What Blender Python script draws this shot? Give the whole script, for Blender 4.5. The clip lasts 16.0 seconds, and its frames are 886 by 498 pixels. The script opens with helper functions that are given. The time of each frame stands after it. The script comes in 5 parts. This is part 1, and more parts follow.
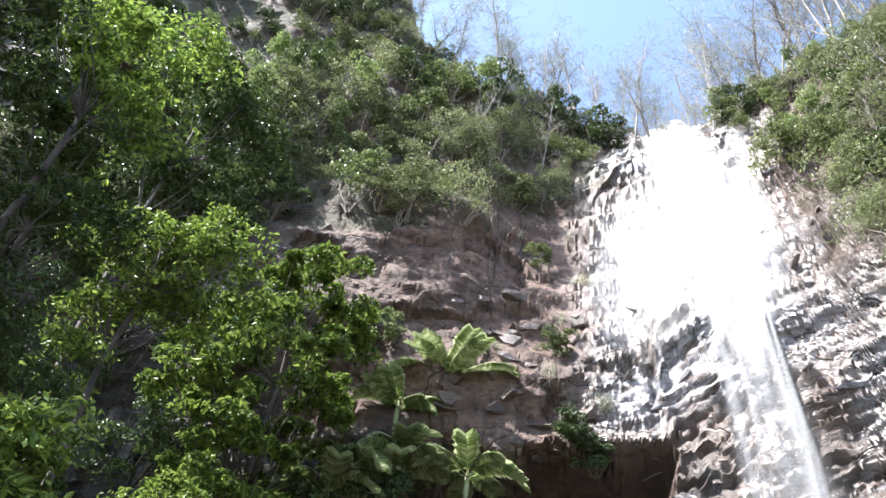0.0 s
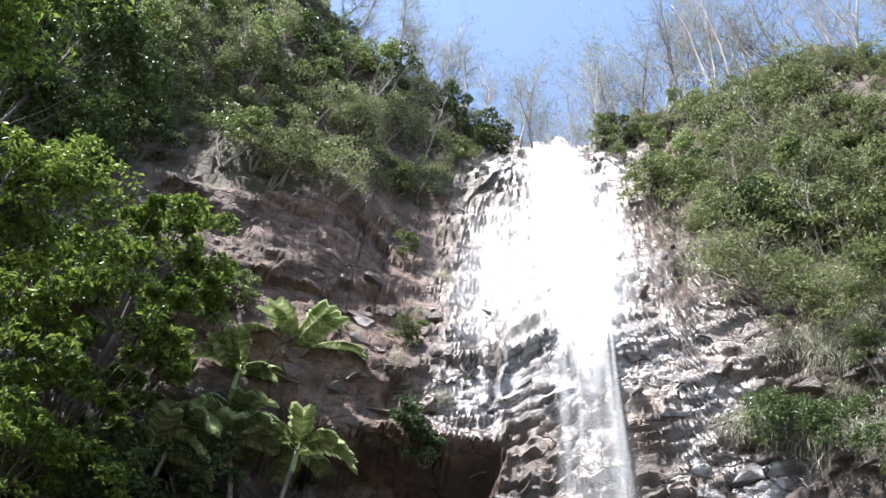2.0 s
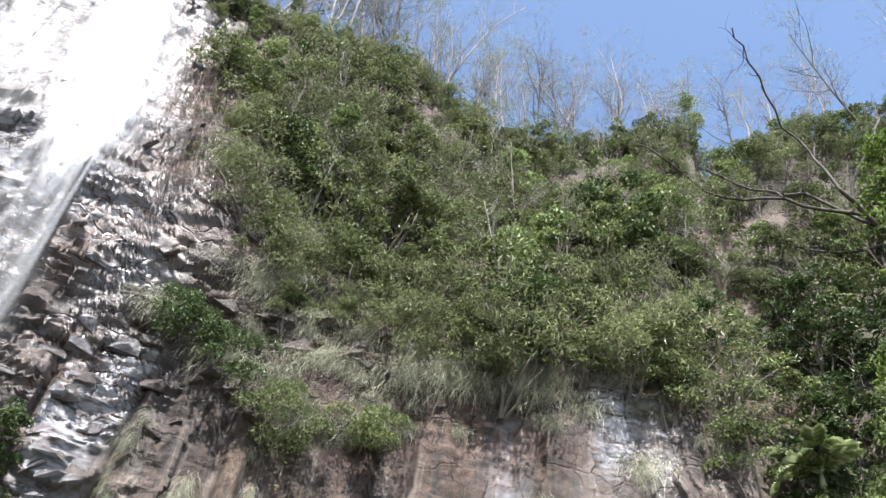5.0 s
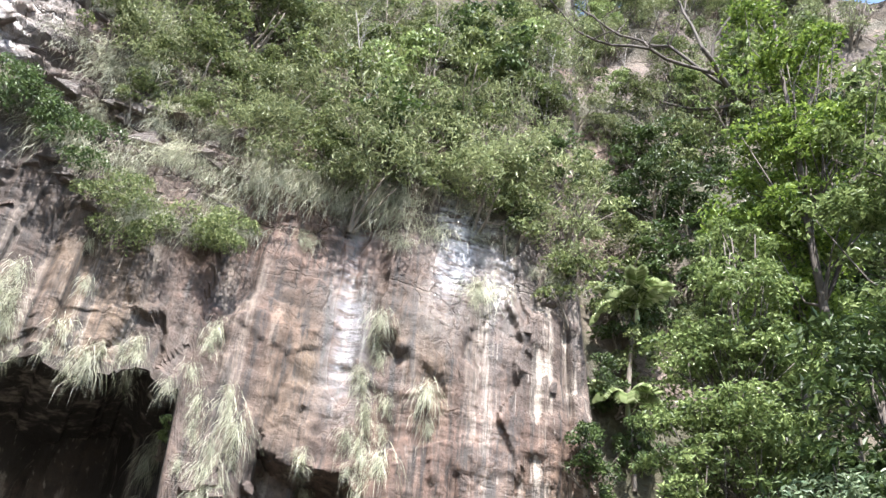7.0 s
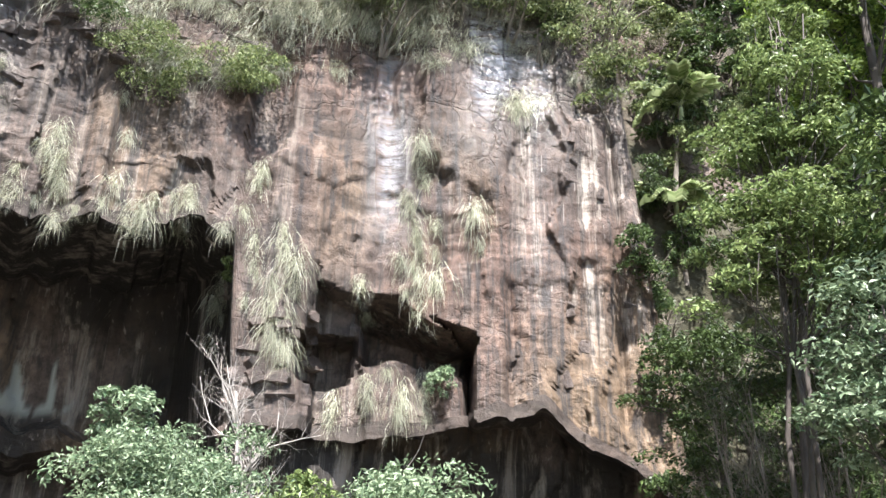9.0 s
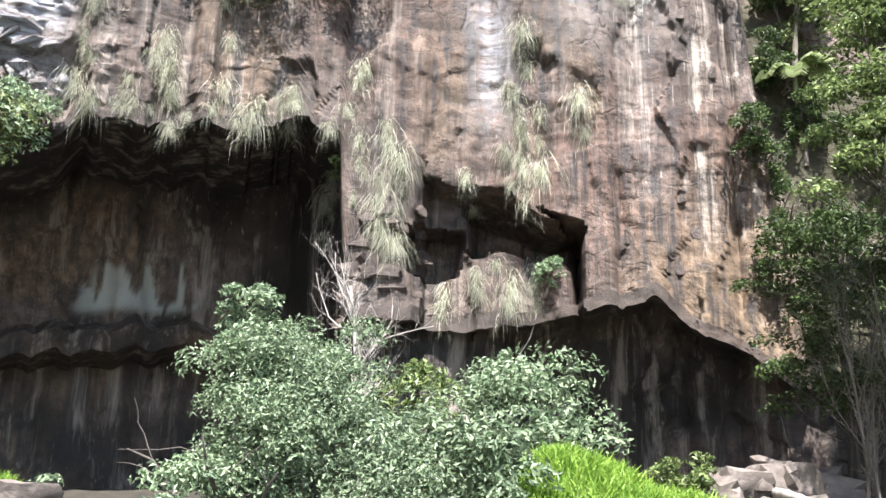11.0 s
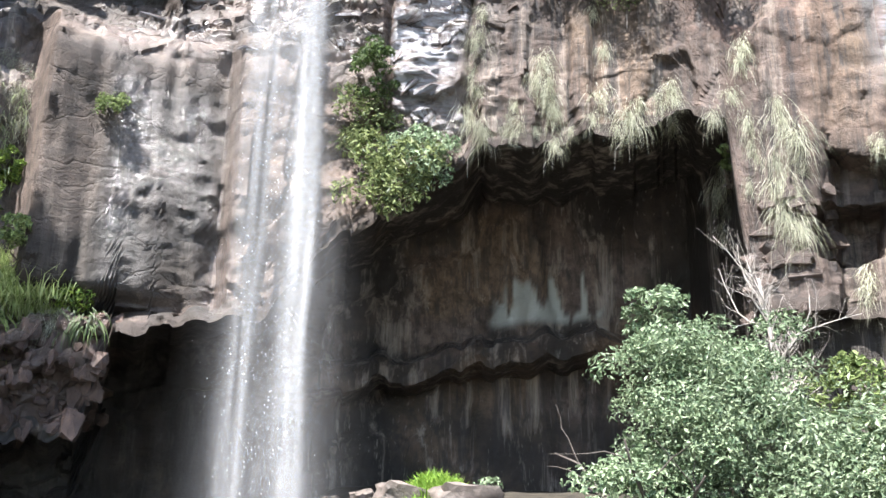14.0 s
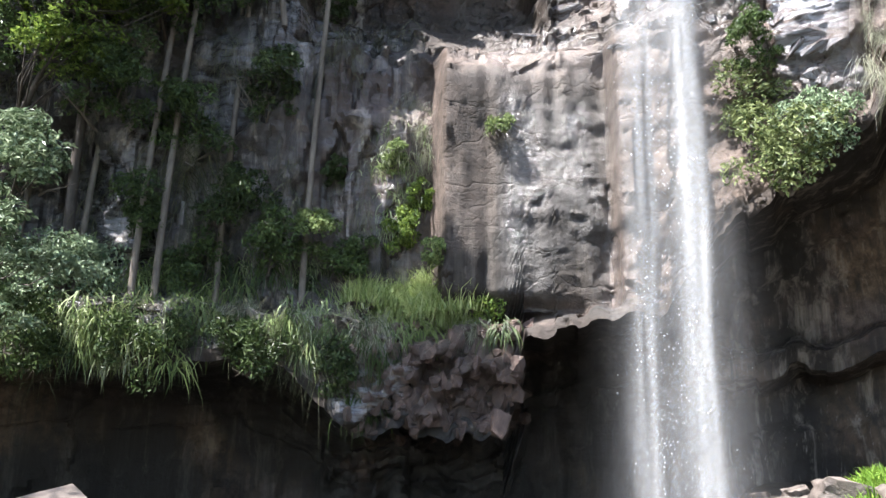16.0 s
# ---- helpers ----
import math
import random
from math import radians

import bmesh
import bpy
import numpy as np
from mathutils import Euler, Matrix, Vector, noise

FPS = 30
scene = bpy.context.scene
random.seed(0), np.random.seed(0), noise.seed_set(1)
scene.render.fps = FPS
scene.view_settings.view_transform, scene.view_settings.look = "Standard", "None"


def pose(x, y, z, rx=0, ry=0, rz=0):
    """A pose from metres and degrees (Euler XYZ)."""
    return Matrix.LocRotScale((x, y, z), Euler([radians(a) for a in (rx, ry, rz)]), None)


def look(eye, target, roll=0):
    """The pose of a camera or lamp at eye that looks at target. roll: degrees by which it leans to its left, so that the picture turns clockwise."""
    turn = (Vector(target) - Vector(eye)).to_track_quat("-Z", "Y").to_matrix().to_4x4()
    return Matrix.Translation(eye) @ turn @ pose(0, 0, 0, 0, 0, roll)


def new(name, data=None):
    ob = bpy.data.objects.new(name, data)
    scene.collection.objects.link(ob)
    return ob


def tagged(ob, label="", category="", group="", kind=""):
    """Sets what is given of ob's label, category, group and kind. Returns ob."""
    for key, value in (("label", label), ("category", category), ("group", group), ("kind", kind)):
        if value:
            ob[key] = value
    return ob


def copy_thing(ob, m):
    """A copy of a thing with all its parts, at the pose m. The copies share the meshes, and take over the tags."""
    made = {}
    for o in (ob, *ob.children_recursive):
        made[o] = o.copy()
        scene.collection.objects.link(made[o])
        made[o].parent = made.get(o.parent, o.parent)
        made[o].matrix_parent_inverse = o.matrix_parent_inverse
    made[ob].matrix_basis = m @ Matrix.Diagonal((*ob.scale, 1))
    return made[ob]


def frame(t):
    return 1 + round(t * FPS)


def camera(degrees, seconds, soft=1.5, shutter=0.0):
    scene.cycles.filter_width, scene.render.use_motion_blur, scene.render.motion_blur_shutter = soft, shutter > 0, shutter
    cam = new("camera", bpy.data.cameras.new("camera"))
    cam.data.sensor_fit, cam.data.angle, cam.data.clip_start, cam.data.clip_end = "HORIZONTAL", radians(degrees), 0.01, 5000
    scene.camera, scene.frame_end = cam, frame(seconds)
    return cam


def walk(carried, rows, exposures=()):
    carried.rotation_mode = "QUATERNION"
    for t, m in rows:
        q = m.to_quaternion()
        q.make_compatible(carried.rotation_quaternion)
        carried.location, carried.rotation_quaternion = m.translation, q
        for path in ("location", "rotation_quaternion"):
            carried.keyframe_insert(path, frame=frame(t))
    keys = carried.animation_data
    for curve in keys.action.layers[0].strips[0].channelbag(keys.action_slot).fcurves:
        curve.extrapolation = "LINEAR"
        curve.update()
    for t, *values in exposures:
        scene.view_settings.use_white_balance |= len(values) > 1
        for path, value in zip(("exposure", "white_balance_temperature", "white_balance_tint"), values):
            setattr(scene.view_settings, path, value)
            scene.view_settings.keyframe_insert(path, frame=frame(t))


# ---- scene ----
# ---- the camera: one hand-held turn on the spot ----
cam = camera(55.2, 16.0)
ROWS = [
    (0.0, -0.090, 0.260, 1.600, 138.79, -4.98, -4.05),
    (0.5, -0.087, 0.259, 1.610, 138.43, -4.72, -5.33),
    (1.0, -0.080, 0.259, 1.610, 138.52, -4.73, -8.06),
    (1.5, -0.071, 0.257, 1.600, 138.63, -4.76, -11.87),
    (2.0, -0.058, 0.254, 1.590, 138.82, -4.86, -17.39),
    (2.5, -0.043, 0.248, 1.590, 139.02, -5.01, -23.88),
    (3.0, -0.027, 0.239, 1.600, 138.76, -4.89, -31.57),
    (3.5, -0.011, 0.228, 1.611, 137.96, -4.54, -39.58),
    (4.0, 0.005, 0.212, 1.610, 137.00, -4.59, -48.76),
    (4.5, 0.018, 0.196, 1.600, 136.28, -5.16, -57.26),
    (5.0, 0.028, 0.176, 1.589, 135.74, -5.94, -66.27),
    (5.2, 0.031, 0.169, 1.588, 135.50, -6.33, -69.52),
    (7.3, 0.037, 0.149, 1.604, 122.70, -4.21, -77.95),
    (7.5, 0.036, 0.151, 1.599, 121.33, -3.43, -77.09),
    (8.0, 0.035, 0.156, 1.589, 118.73, -1.80, -74.93),
    (8.5, 0.034, 0.160, 1.590, 115.84, -1.05, -73.39),
    (9.0, 0.033, 0.162, 1.601, 112.06, -0.90, -72.42),
    (9.2, 0.033, 0.163, 1.605, 110.64, -1.01, -72.14),
    (11.3, 0.025, 0.183, 1.588, 104.10, -0.84, -63.48),
    (11.5, 0.024, 0.186, 1.590, 104.07, -0.68, -62.06),
    (12.0, 0.019, 0.194, 1.601, 104.08, -0.53, -58.13),
    (12.5, 0.013, 0.202, 1.611, 104.14, -0.56, -54.06),
    (13.0, 0.006, 0.212, 1.610, 104.31, -0.74, -49.16),
    (13.5, -0.003, 0.221, 1.599, 104.39, -0.93, -44.03),
    (14.0, -0.014, 0.230, 1.589, 104.39, -1.06, -38.01),
    (14.5, -0.026, 0.239, 1.590, 104.29, -1.12, -32.02),
    (15.0, -0.040, 0.247, 1.601, 104.26, -1.13, -25.24),
    (15.5, -0.055, 0.253, 1.611, 104.06, -1.10, -18.77),
    (16.0, -0.073, 0.257, 1.610, 103.63, -0.66, -11.11),
]
walk(cam, [(t, pose(x, y, z, rx, ry, rz)) for t, x, y, z, rx, ry, rz in ROWS], [(0.0, 2.0), (2.0, 1.65), (3.2, 1.1), (4.0, 1.0), (4.5, 1.02), (5.0, 1.3), (7.3, 2.02), (9.0, 1.92), (12.5, 1.85), (14.5, 1.98), (16.0, 1.92)])

# ---- sun and sky ----
SUN_AZ, SUN_EL = 246.0, 57.0


def bearing(az, el=0.0):
    """Unit vector: az degrees clockwise from +Y, el degrees up."""
    a, e = radians(az), radians(el)
    return Vector((math.sin(a) * math.cos(e), math.cos(a) * math.cos(e), math.sin(e)))


world = bpy.data.worlds.new("sky")
scene.world = world
world.use_nodes = True
wn = world.node_tree.nodes
sky = wn.new("ShaderNodeTexSky")
sky.sky_type = "NISHITA"
sky.sun_disc = False
sky.sun_elevation, sky.sun_rotation = radians(SUN_EL), radians(SUN_AZ)
world.node_tree.links.new(sky.outputs[0], wn["Background"].inputs[0])
wn["Background"].inputs[1].default_value = 0.14
sun_data = bpy.data.lights.new("sun", "SUN")
sun_data.energy, sun_data.angle, sun_data.color = 5.0, radians(0.55), (1.0, 0.975, 0.97)
sun = new("sun", sun_data)
sun.matrix_world = look(bearing(SUN_AZ, SUN_EL) * 200, (0, 0, 0))
EYE_Z = 1.6

# ---- materials ----
def material(name):
    m = bpy.data.materials.new(name)
    m.use_nodes = True
    return m, m.node_tree.nodes, m.node_tree.links, m.node_tree.nodes["Principled BSDF"]


def ramp(nodes, links, fac, stops):
    r = nodes.new("ShaderNodeValToRGB")
    els = r.color_ramp.elements
    while len(els) < len(stops):
        els.new(0.5)
    for e, (p, c) in zip(els, stops):
        e.position, e.color = p, (*c, 1)
    links.new(fac, r.inputs[0])
    return r.outputs[0]


def noise_tex(nodes, links, scale, detail=6.0, stretch=None, rough=0.6, space="Object"):
    tc = nodes.new("ShaderNodeTexCoord")
    n = nodes.new("ShaderNodeTexNoise")
    n.inputs["Scale"].default_value, n.inputs["Detail"].default_value, n.inputs["Roughness"].default_value = scale, detail, rough
    src = tc.outputs[space]
    if stretch:
        mp = nodes.new("ShaderNodeMapping")
        mp.inputs["Scale"].default_value = stretch
        links.new(src, mp.inputs[0])
        src = mp.outputs[0]
    links.new(src, n.inputs["Vector"])
    return n.outputs["Fac"]


def mix(nodes, links, fac, a, b, blend="MIX"):
    n = nodes.new("ShaderNodeMix")
    n.data_type, n.blend_type = "RGBA", blend
    for sock, v in ((n.inputs["Factor"], fac), (n.inputs["A"], a), (n.inputs["B"], b)):
        if isinstance(v, (int, float)):
            sock.default_value = v
        elif isinstance(v, tuple):
            sock.default_value = (*v, 1)
        else:
            links.new(v, sock)
    return n.outputs["Result"]


def bump(nodes, links, bsdf, height, strength, distance):
    b = nodes.new("ShaderNodeBump")
    b.inputs["Strength"].default_value, b.inputs["Distance"].default_value = strength, distance
    links.new(height, b.inputs["Height"])
    links.new(b.outputs[0], bsdf.inputs["Normal"])


def attribute(nodes, name):
    a = nodes.new("ShaderNodeAttribute")
    a.attribute_name = name
    return a.outputs["Fac"]


def rock_material():
    m, n, l, b = material("cliff_rock")
    big = noise_tex(n, l, 0.3, 6)
    fine = noise_tex(n, l, 2.6, 9, rough=0.72)
    layer = noise_tex(n, l, 1.0, 6, stretch=(0.5, 0.5, 3.5), rough=0.65)
    bed = noise_tex(n, l, 1.0, 7, stretch=(0.9, 0.9, 5.5), rough=0.7)
    streak = noise_tex(n, l, 1.0, 6, stretch=(1.5, 1.5, 0.06), rough=0.68)
    drip = noise_tex(n, l, 1.0, 5, stretch=(3.2, 3.2, 0.16), rough=0.7)
    base = ramp(n, l, big, [(0.32, (0.055, 0.042, 0.036)), (0.5, (0.12, 0.09, 0.075)), (0.68, (0.2, 0.154, 0.128))])
    rust = ramp(n, l, layer, [(0.3, (0.075, 0.046, 0.036)), (0.7, (0.2, 0.128, 0.098))])
    col = mix(n, l, attribute(n, "rust"), base, rust)
    col = mix(n, l, attribute(n, "gold"), col, mix(n, l, streak, (0.11, 0.075, 0.048), (0.24, 0.172, 0.115)))
    grain = ramp(n, l, fine, [(0.3, (0.28, 0.28, 0.28)), (0.5, (0.92, 0.92, 0.92)), (0.72, (1.5, 1.45, 1.4))])
    col = mix(n, l, 1.0, col, grain, "MULTIPLY")

    def masked(fac, lo, hi, attr):
        s = n.new("ShaderNodeMath")
        s.operation = "MULTIPLY"
        l.new(ramp(n, l, fac, [(lo, (0, 0, 0)), (hi, (1, 1, 1))]), s.inputs[0])
        l.new(attribute(n, attr), s.inputs[1])
        return s.outputs[0]

    # Shade of caves, lip and undercut painted in as darkening, with dark rock stains.
    col = mix(n, l, masked(big, 0.2, 0.45, "shade_stain"), col, (0.03, 0.026, 0.022))
    col = mix(n, l, masked(streak, 0.52, 0.64, "streak"), col, (0.42, 0.365, 0.31))
    thread = noise_tex(n, l, 1.0, 4, stretch=(8, 8, 0.22), rough=0.6)
    col = mix(n, l, masked(thread, 0.62, 0.78, "streak"), col, (0.5, 0.45, 0.4))
    inv = n.new("ShaderNodeMath")
    inv.operation = "SUBTRACT"
    inv.inputs[0].default_value = 1.0
    l.new(drip, inv.inputs[1])
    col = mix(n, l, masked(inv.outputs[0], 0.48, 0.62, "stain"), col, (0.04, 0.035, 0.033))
    # Glints and sky sheen of the wet rock, painted in as bluish grey.
    col = mix(n, l, masked(bed, 0.42, 0.56, "pale"), col, (0.3, 0.3, 0.32))
    col = mix(n, l, attribute(n, "flowstone"), col, (0.38, 0.39, 0.35))
    col = mix(n, l, attribute(n, "soil"), col, mix(n, l, fine, (0.02, 0.022, 0.012), (0.075, 0.065, 0.035)))
    # cracks between the blocks
    tc = n.new("ShaderNodeTexCoord")
    mp = n.new("ShaderNodeMapping")
    mp.inputs["Scale"].default_value = (0.55, 0.55, 1.0)
    warp = n.new("ShaderNodeTexNoise")
    warp.inputs["Scale"].default_value, warp.inputs["Detail"].default_value = 1.1, 4
    l.new(tc.outputs["Object"], warp.inputs["Vector"])
    sh = n.new("ShaderNodeVectorMath")
    sh.operation = "MULTIPLY_ADD"
    l.new(warp.outputs["Color"], sh.inputs[0])
    sh.inputs[1].default_value = (0.9, 0.9, 0.9)
    l.new(tc.outputs["Object"], sh.inputs[2])
    l.new(sh.outputs[0], mp.inputs[0])
    edges = []
    for scale, width in ((0.55, 0.022), (1.5, 0.02)):
        vo = n.new("ShaderNodeTexVoronoi")
        vo.feature = "DISTANCE_TO_EDGE"
        vo.inputs["Scale"].default_value = scale
        l.new(mp.outputs[0], vo.inputs["Vector"])
        mr = n.new("ShaderNodeMapRange")
        l.new(vo.outputs["Distance"], mr.inputs[0])
        mr.inputs[1].default_value, mr.inputs[2].default_value = 0.0, width
        edges.append(mr.outputs[0])
    whole = n.new("ShaderNodeMath")
    whole.operation = "MULTIPLY"
    l.new(edges[0], whole.inputs[0])
    l.new(edges[1], whole.inputs[1])
    gap = n.new("ShaderNodeMath")
    gap.operation = "SUBTRACT"
    gap.inputs[0].default_value = 1.0
    l.new(whole.outputs[0], gap.inputs[1])
    crack = n.new("ShaderNodeMath")
    crack.operation = "MULTIPLY"
    l.new(gap.outputs[0], crack.inputs[0])
    l.new(masked(big, 0.42, 0.55, "joints"), crack.inputs[1])
    half = n.new("ShaderNodeMath")
    half.operation = "MULTIPLY"
    half.inputs[1].default_value = 0.6
    l.new(crack.outputs[0], half.inputs[0])
    col = mix(n, l, half.outputs[0], col, (0.02, 0.017, 0.015))
    l.new(col, b.inputs["Base Color"])
    r = n.new("ShaderNodeMapRange")
    l.new(attribute(n, "wet"), r.inputs[0])
    r.inputs[2].default_value = 0.5
    r.inputs[3].default_value, r.inputs[4].default_value = 0.75, 0.24
    l.new(r.outputs[0], b.inputs["Roughness"])
    sp = n.new("ShaderNodeMapRange")
    l.new(attribute(n, "wet"), sp.inputs[0])
    sp.inputs[2].default_value = 0.5
    sp.inputs[3].default_value, sp.inputs[4].default_value = 0.35, 1.0
    l.new(sp.outputs[0], b.inputs["Specular IOR Level"])
    both = n.new("ShaderNodeMath")
    both.operation = "MULTIPLY_ADD"
    l.new(layer, both.inputs[0])
    both.inputs[1].default_value = 0.45
    l.new(fine, both.inputs[2])
    cut = n.new("ShaderNodeMath")
    cut.operation = "MULTIPLY_ADD"
    l.new(crack.outputs[0], cut.inputs[0])
    cut.inputs[1].default_value = -1.2
    l.new(both.outputs[0], cut.inputs[2])
    bump(n, l, b, cut.outputs[0], 0.85, 0.16)
    return m


def leaf_material(name, dark, light, gloss=0.45, through_light=0.3):
    m, n, l, b = material(name)
    oi = n.new("ShaderNodeObjectInfo")
    geo = n.new("ShaderNodeNewGeometry")
    c1 = ramp(n, l, geo.outputs["Random Per Island"], [(0.1, dark), (0.9, light)])
    hue = n.new("ShaderNodeHueSaturation")
    mr = n.new("ShaderNodeMapRange")
    l.new(oi.outputs["Random"], mr.inputs[0])
    mr.inputs[3].default_value, mr.inputs[4].default_value = 0.75, 1.25
    l.new(mr.outputs[0], hue.inputs["Value"])
    l.new(c1, hue.inputs["Color"])
    l.new(hue.outputs[0], b.inputs["Base Color"])
    b.inputs["Roughness"].default_value = gloss
    b.inputs["Specular IOR Level"].default_value = 0.3
    tr = n.new("ShaderNodeBsdfTranslucent")
    l.new(hue.outputs[0], tr.inputs[0])
    ms = n.new("ShaderNodeMixShader")
    ms.inputs[0].default_value = through_light
    l.new(b.outputs[0], ms.inputs[1])
    l.new(tr.outputs[0], ms.inputs[2])
    l.new(ms.outputs[0], n["Material Output"].inputs[0])
    return m


def plain_material(name, dark, light, scale=4.0, rough=0.8, stretch=None, strength=0.4, dist=0.03):
    m, n, l, b = material(name)
    f = noise_tex(n, l, scale, 7, stretch=stretch, rough=0.65)
    l.new(ramp(n, l, f, [(0.3, dark), (0.7, light)]), b.inputs["Base Color"])
    b.inputs["Roughness"].default_value = rough
    bump(n, l, b, f, strength, dist)
    return m


ROCK = rock_material()
EARTH = plain_material("earth", (0.018, 0.016, 0.012), (0.06, 0.05, 0.035), 2.0, strength=0.8, dist=0.08)
BARK = plain_material("bark", (0.09, 0.075, 0.06), (0.26, 0.22, 0.18), 6.0, 0.85, (1, 1, 0.25))
PALE_BARK = plain_material("pale_bark", (0.15, 0.135, 0.12), (0.34, 0.315, 0.29), 3.0, 0.8, (1, 1, 0.2))
DARK_BARK = plain_material("dark_bark", (0.035, 0.028, 0.024), (0.12, 0.1, 0.085), 5.0, 0.85, (1, 1, 0.25))
DEAD_WOOD = plain_material("dead_wood", (0.26, 0.23, 0.2), (0.5, 0.46, 0.42), 5.0, 0.85)
STONE = plain_material("boulder_stone", (0.04, 0.035, 0.03), (0.22, 0.18, 0.155), 1.8, 0.7, strength=0.8, dist=0.08)
LEAF_SLOPE = leaf_material("scrub_leaf", (0.045, 0.066, 0.022), (0.215, 0.25, 0.1), 0.5)
LEAF_FINE = leaf_material("feathery_leaf", (0.08, 0.102, 0.042), (0.3, 0.33, 0.168), 0.5)
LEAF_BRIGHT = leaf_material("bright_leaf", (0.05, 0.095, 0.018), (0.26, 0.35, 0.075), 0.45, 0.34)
# Darker leaf copy with shade put into its colour, for plants in shade.
LEAF_DARK_SHADED = leaf_material("dark_shaded_leaf", (0.025, 0.045, 0.014), (0.085, 0.125, 0.038), 0.45, 0.25)
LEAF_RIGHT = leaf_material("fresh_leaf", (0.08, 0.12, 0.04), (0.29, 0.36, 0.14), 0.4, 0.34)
LEAF_GREY = leaf_material("glaucous_leaf", (0.075, 0.12, 0.06), (0.3, 0.37, 0.23), 0.42, 0.25)
LEAF_GUM = leaf_material("gum_leaf", (0.17, 0.19, 0.12), (0.42, 0.44, 0.33), 0.5, 0.3)
LEAF_PALM = leaf_material("palm_leaf", (0.16, 0.22, 0.08), (0.5, 0.54, 0.33), 0.28, 0.35)
STRAW = leaf_material("straw_grass", (0.2, 0.21, 0.13), (0.6, 0.59, 0.47), 0.6, 0.3)
VINE = leaf_material("hanging_vine", (0.04, 0.05, 0.022), (0.17, 0.17, 0.09), 0.6, 0.2)
LEDGE_GRASS = leaf_material("ledge_grass_blade", (0.22, 0.29, 0.09), (0.5, 0.56, 0.26), 0.5, 0.4)
GRASS = leaf_material("lush_grass", (0.09, 0.18, 0.022), (0.29, 0.42, 0.08), 0.5, 0.4)

from mathutils.bvhtree import BVHTree


# ---- number helpers ----
def hash01(i, j, k):
    """Repeatable random numbers in 0..1 for integer lattice points."""
    h = (i.astype(np.int64) * 374761393 + j.astype(np.int64) * 668265263 + k.astype(np.int64) * 2147483647) & 0xFFFFFFFF
    h = ((h ^ (h >> 13)) * 1274126177) & 0xFFFFFFFF
    return ((h ^ (h >> 16)) & 0xFFFFFF) / float(0xFFFFFF)


def vnoise(x, y, z):
    """Smooth value noise, -1..1."""
    xi, yi, zi = np.floor(x), np.floor(y), np.floor(z)
    fx, fy, fz = x - xi, y - yi, z - zi
    fx, fy, fz = (f * f * (3 - 2 * f) for f in (fx, fy, fz))
    out = 0
    for a in (0, 1):
        for b in (0, 1):
            for c in (0, 1):
                w = (fx if a else 1 - fx) * (fy if b else 1 - fy) * (fz if c else 1 - fz)
                out = out + w * hash01(xi + a, yi + b, zi + c)
    return out * 2 - 1


def fbm(x, y, z, octaves=4, gain=0.5):
    s, a = 0, 1.0
    for o in range(octaves):
        s = s + a * vnoise(x * 2**o + 17 * o, y * 2**o + 5 * o, z * 2**o)
        a *= gain
    return s


def facets(u, v, seed):
    """Broken rock: cells with flat, tilted faces that step against each other, about -0.5..0.5."""
    iu, iv = np.floor(u), np.floor(v)
    best, out = np.full(u.shape, 9.0), np.zeros(u.shape)
    for a in (-1, 0, 1):
        for b in (-1, 0, 1):
            cu, cv = iu + a, iv + b
            k = cu * 0 + seed * 31
            du, dv = u - cu - hash01(cu, cv, k), v - cv - hash01(cu, cv, k + 1)
            d = np.maximum(np.abs(du), np.abs(dv)) + 0.3 * (np.abs(du) + np.abs(dv))
            h = hash01(cu, cv, k + 2) - 0.5 + du * 0.9 * (hash01(cu, cv, k + 3) - 0.5) + dv * 0.5 * (hash01(cu, cv, k + 4) - 0.5)
            near = d < best
            out, best = np.where(near, h, out), np.where(near, d, best)
    return out


def soften(v, n=1):
    """Wear off the sharpest steps of a grid."""
    for _ in range(n):
        v = (np.roll(v, 1, 0) + 2 * v + np.roll(v, -1, 0)) / 4
        v = (np.roll(v, 1, 1) + 2 * v + np.roll(v, -1, 1)) / 4
    return v


def step(a, b, x):
    t = np.clip((x - a) / (b - a), 0, 1)
    return t * t * (3 - 2 * t)


def table(az, pairs):
    return np.interp(az, [p[0] for p in pairs], [p[1] for p in pairs])


def height(r, el):
    """Height of a place r metres out that is seen el degrees up from the eye."""
    return EYE_Z + r * np.tan(np.radians(el))


def mesh_object(name, verts, faces, mat, smooth=False):
    me = bpy.data.meshes.new(name)
    me.from_pydata([tuple(v) for v in verts], [], faces)
    me.materials.append(mat)
    if smooth:
        me.polygons.foreach_set("use_smooth", [True] * len(me.polygons))
    me.update()
    return new(name, me)


# ---- the amphitheatre: outlines by bearing ----
WALL_R = [(-75, 30), (-50, 29), (-35, 28), (-22, 26.5), (-10, 25.5), (0, 25), (20, 24.5), (35, 23.5), (50, 23), (65, 23), (76, 23.5), (85, 25), (95, 28), (110, 27), (140, 22)]
LIP_EL = [(-75, 5), (-14, 5.5), (0, 5.4), (3.5, 2.4), (5, 1.1), (14.8, 0.9), (16.2, 7.4), (23.1, 8.7), (25, 8.6), (30.3, 15.1), (32.8, 16), (35.4, 18.3), (38.3, 19.3), (40, 21.4), (44, 20.8), (50.4, 21.7), (52.8, 23.1), (56.8, 21.6), (57.3, 15), (58.2, 9.3), (66, 9.6), (73.2, 10.3), (74.3, 10.4), (78.7, 11.3), (81.6, 8.8), (84.6, 7), (87, 5), (95, 3), (140, 3)]
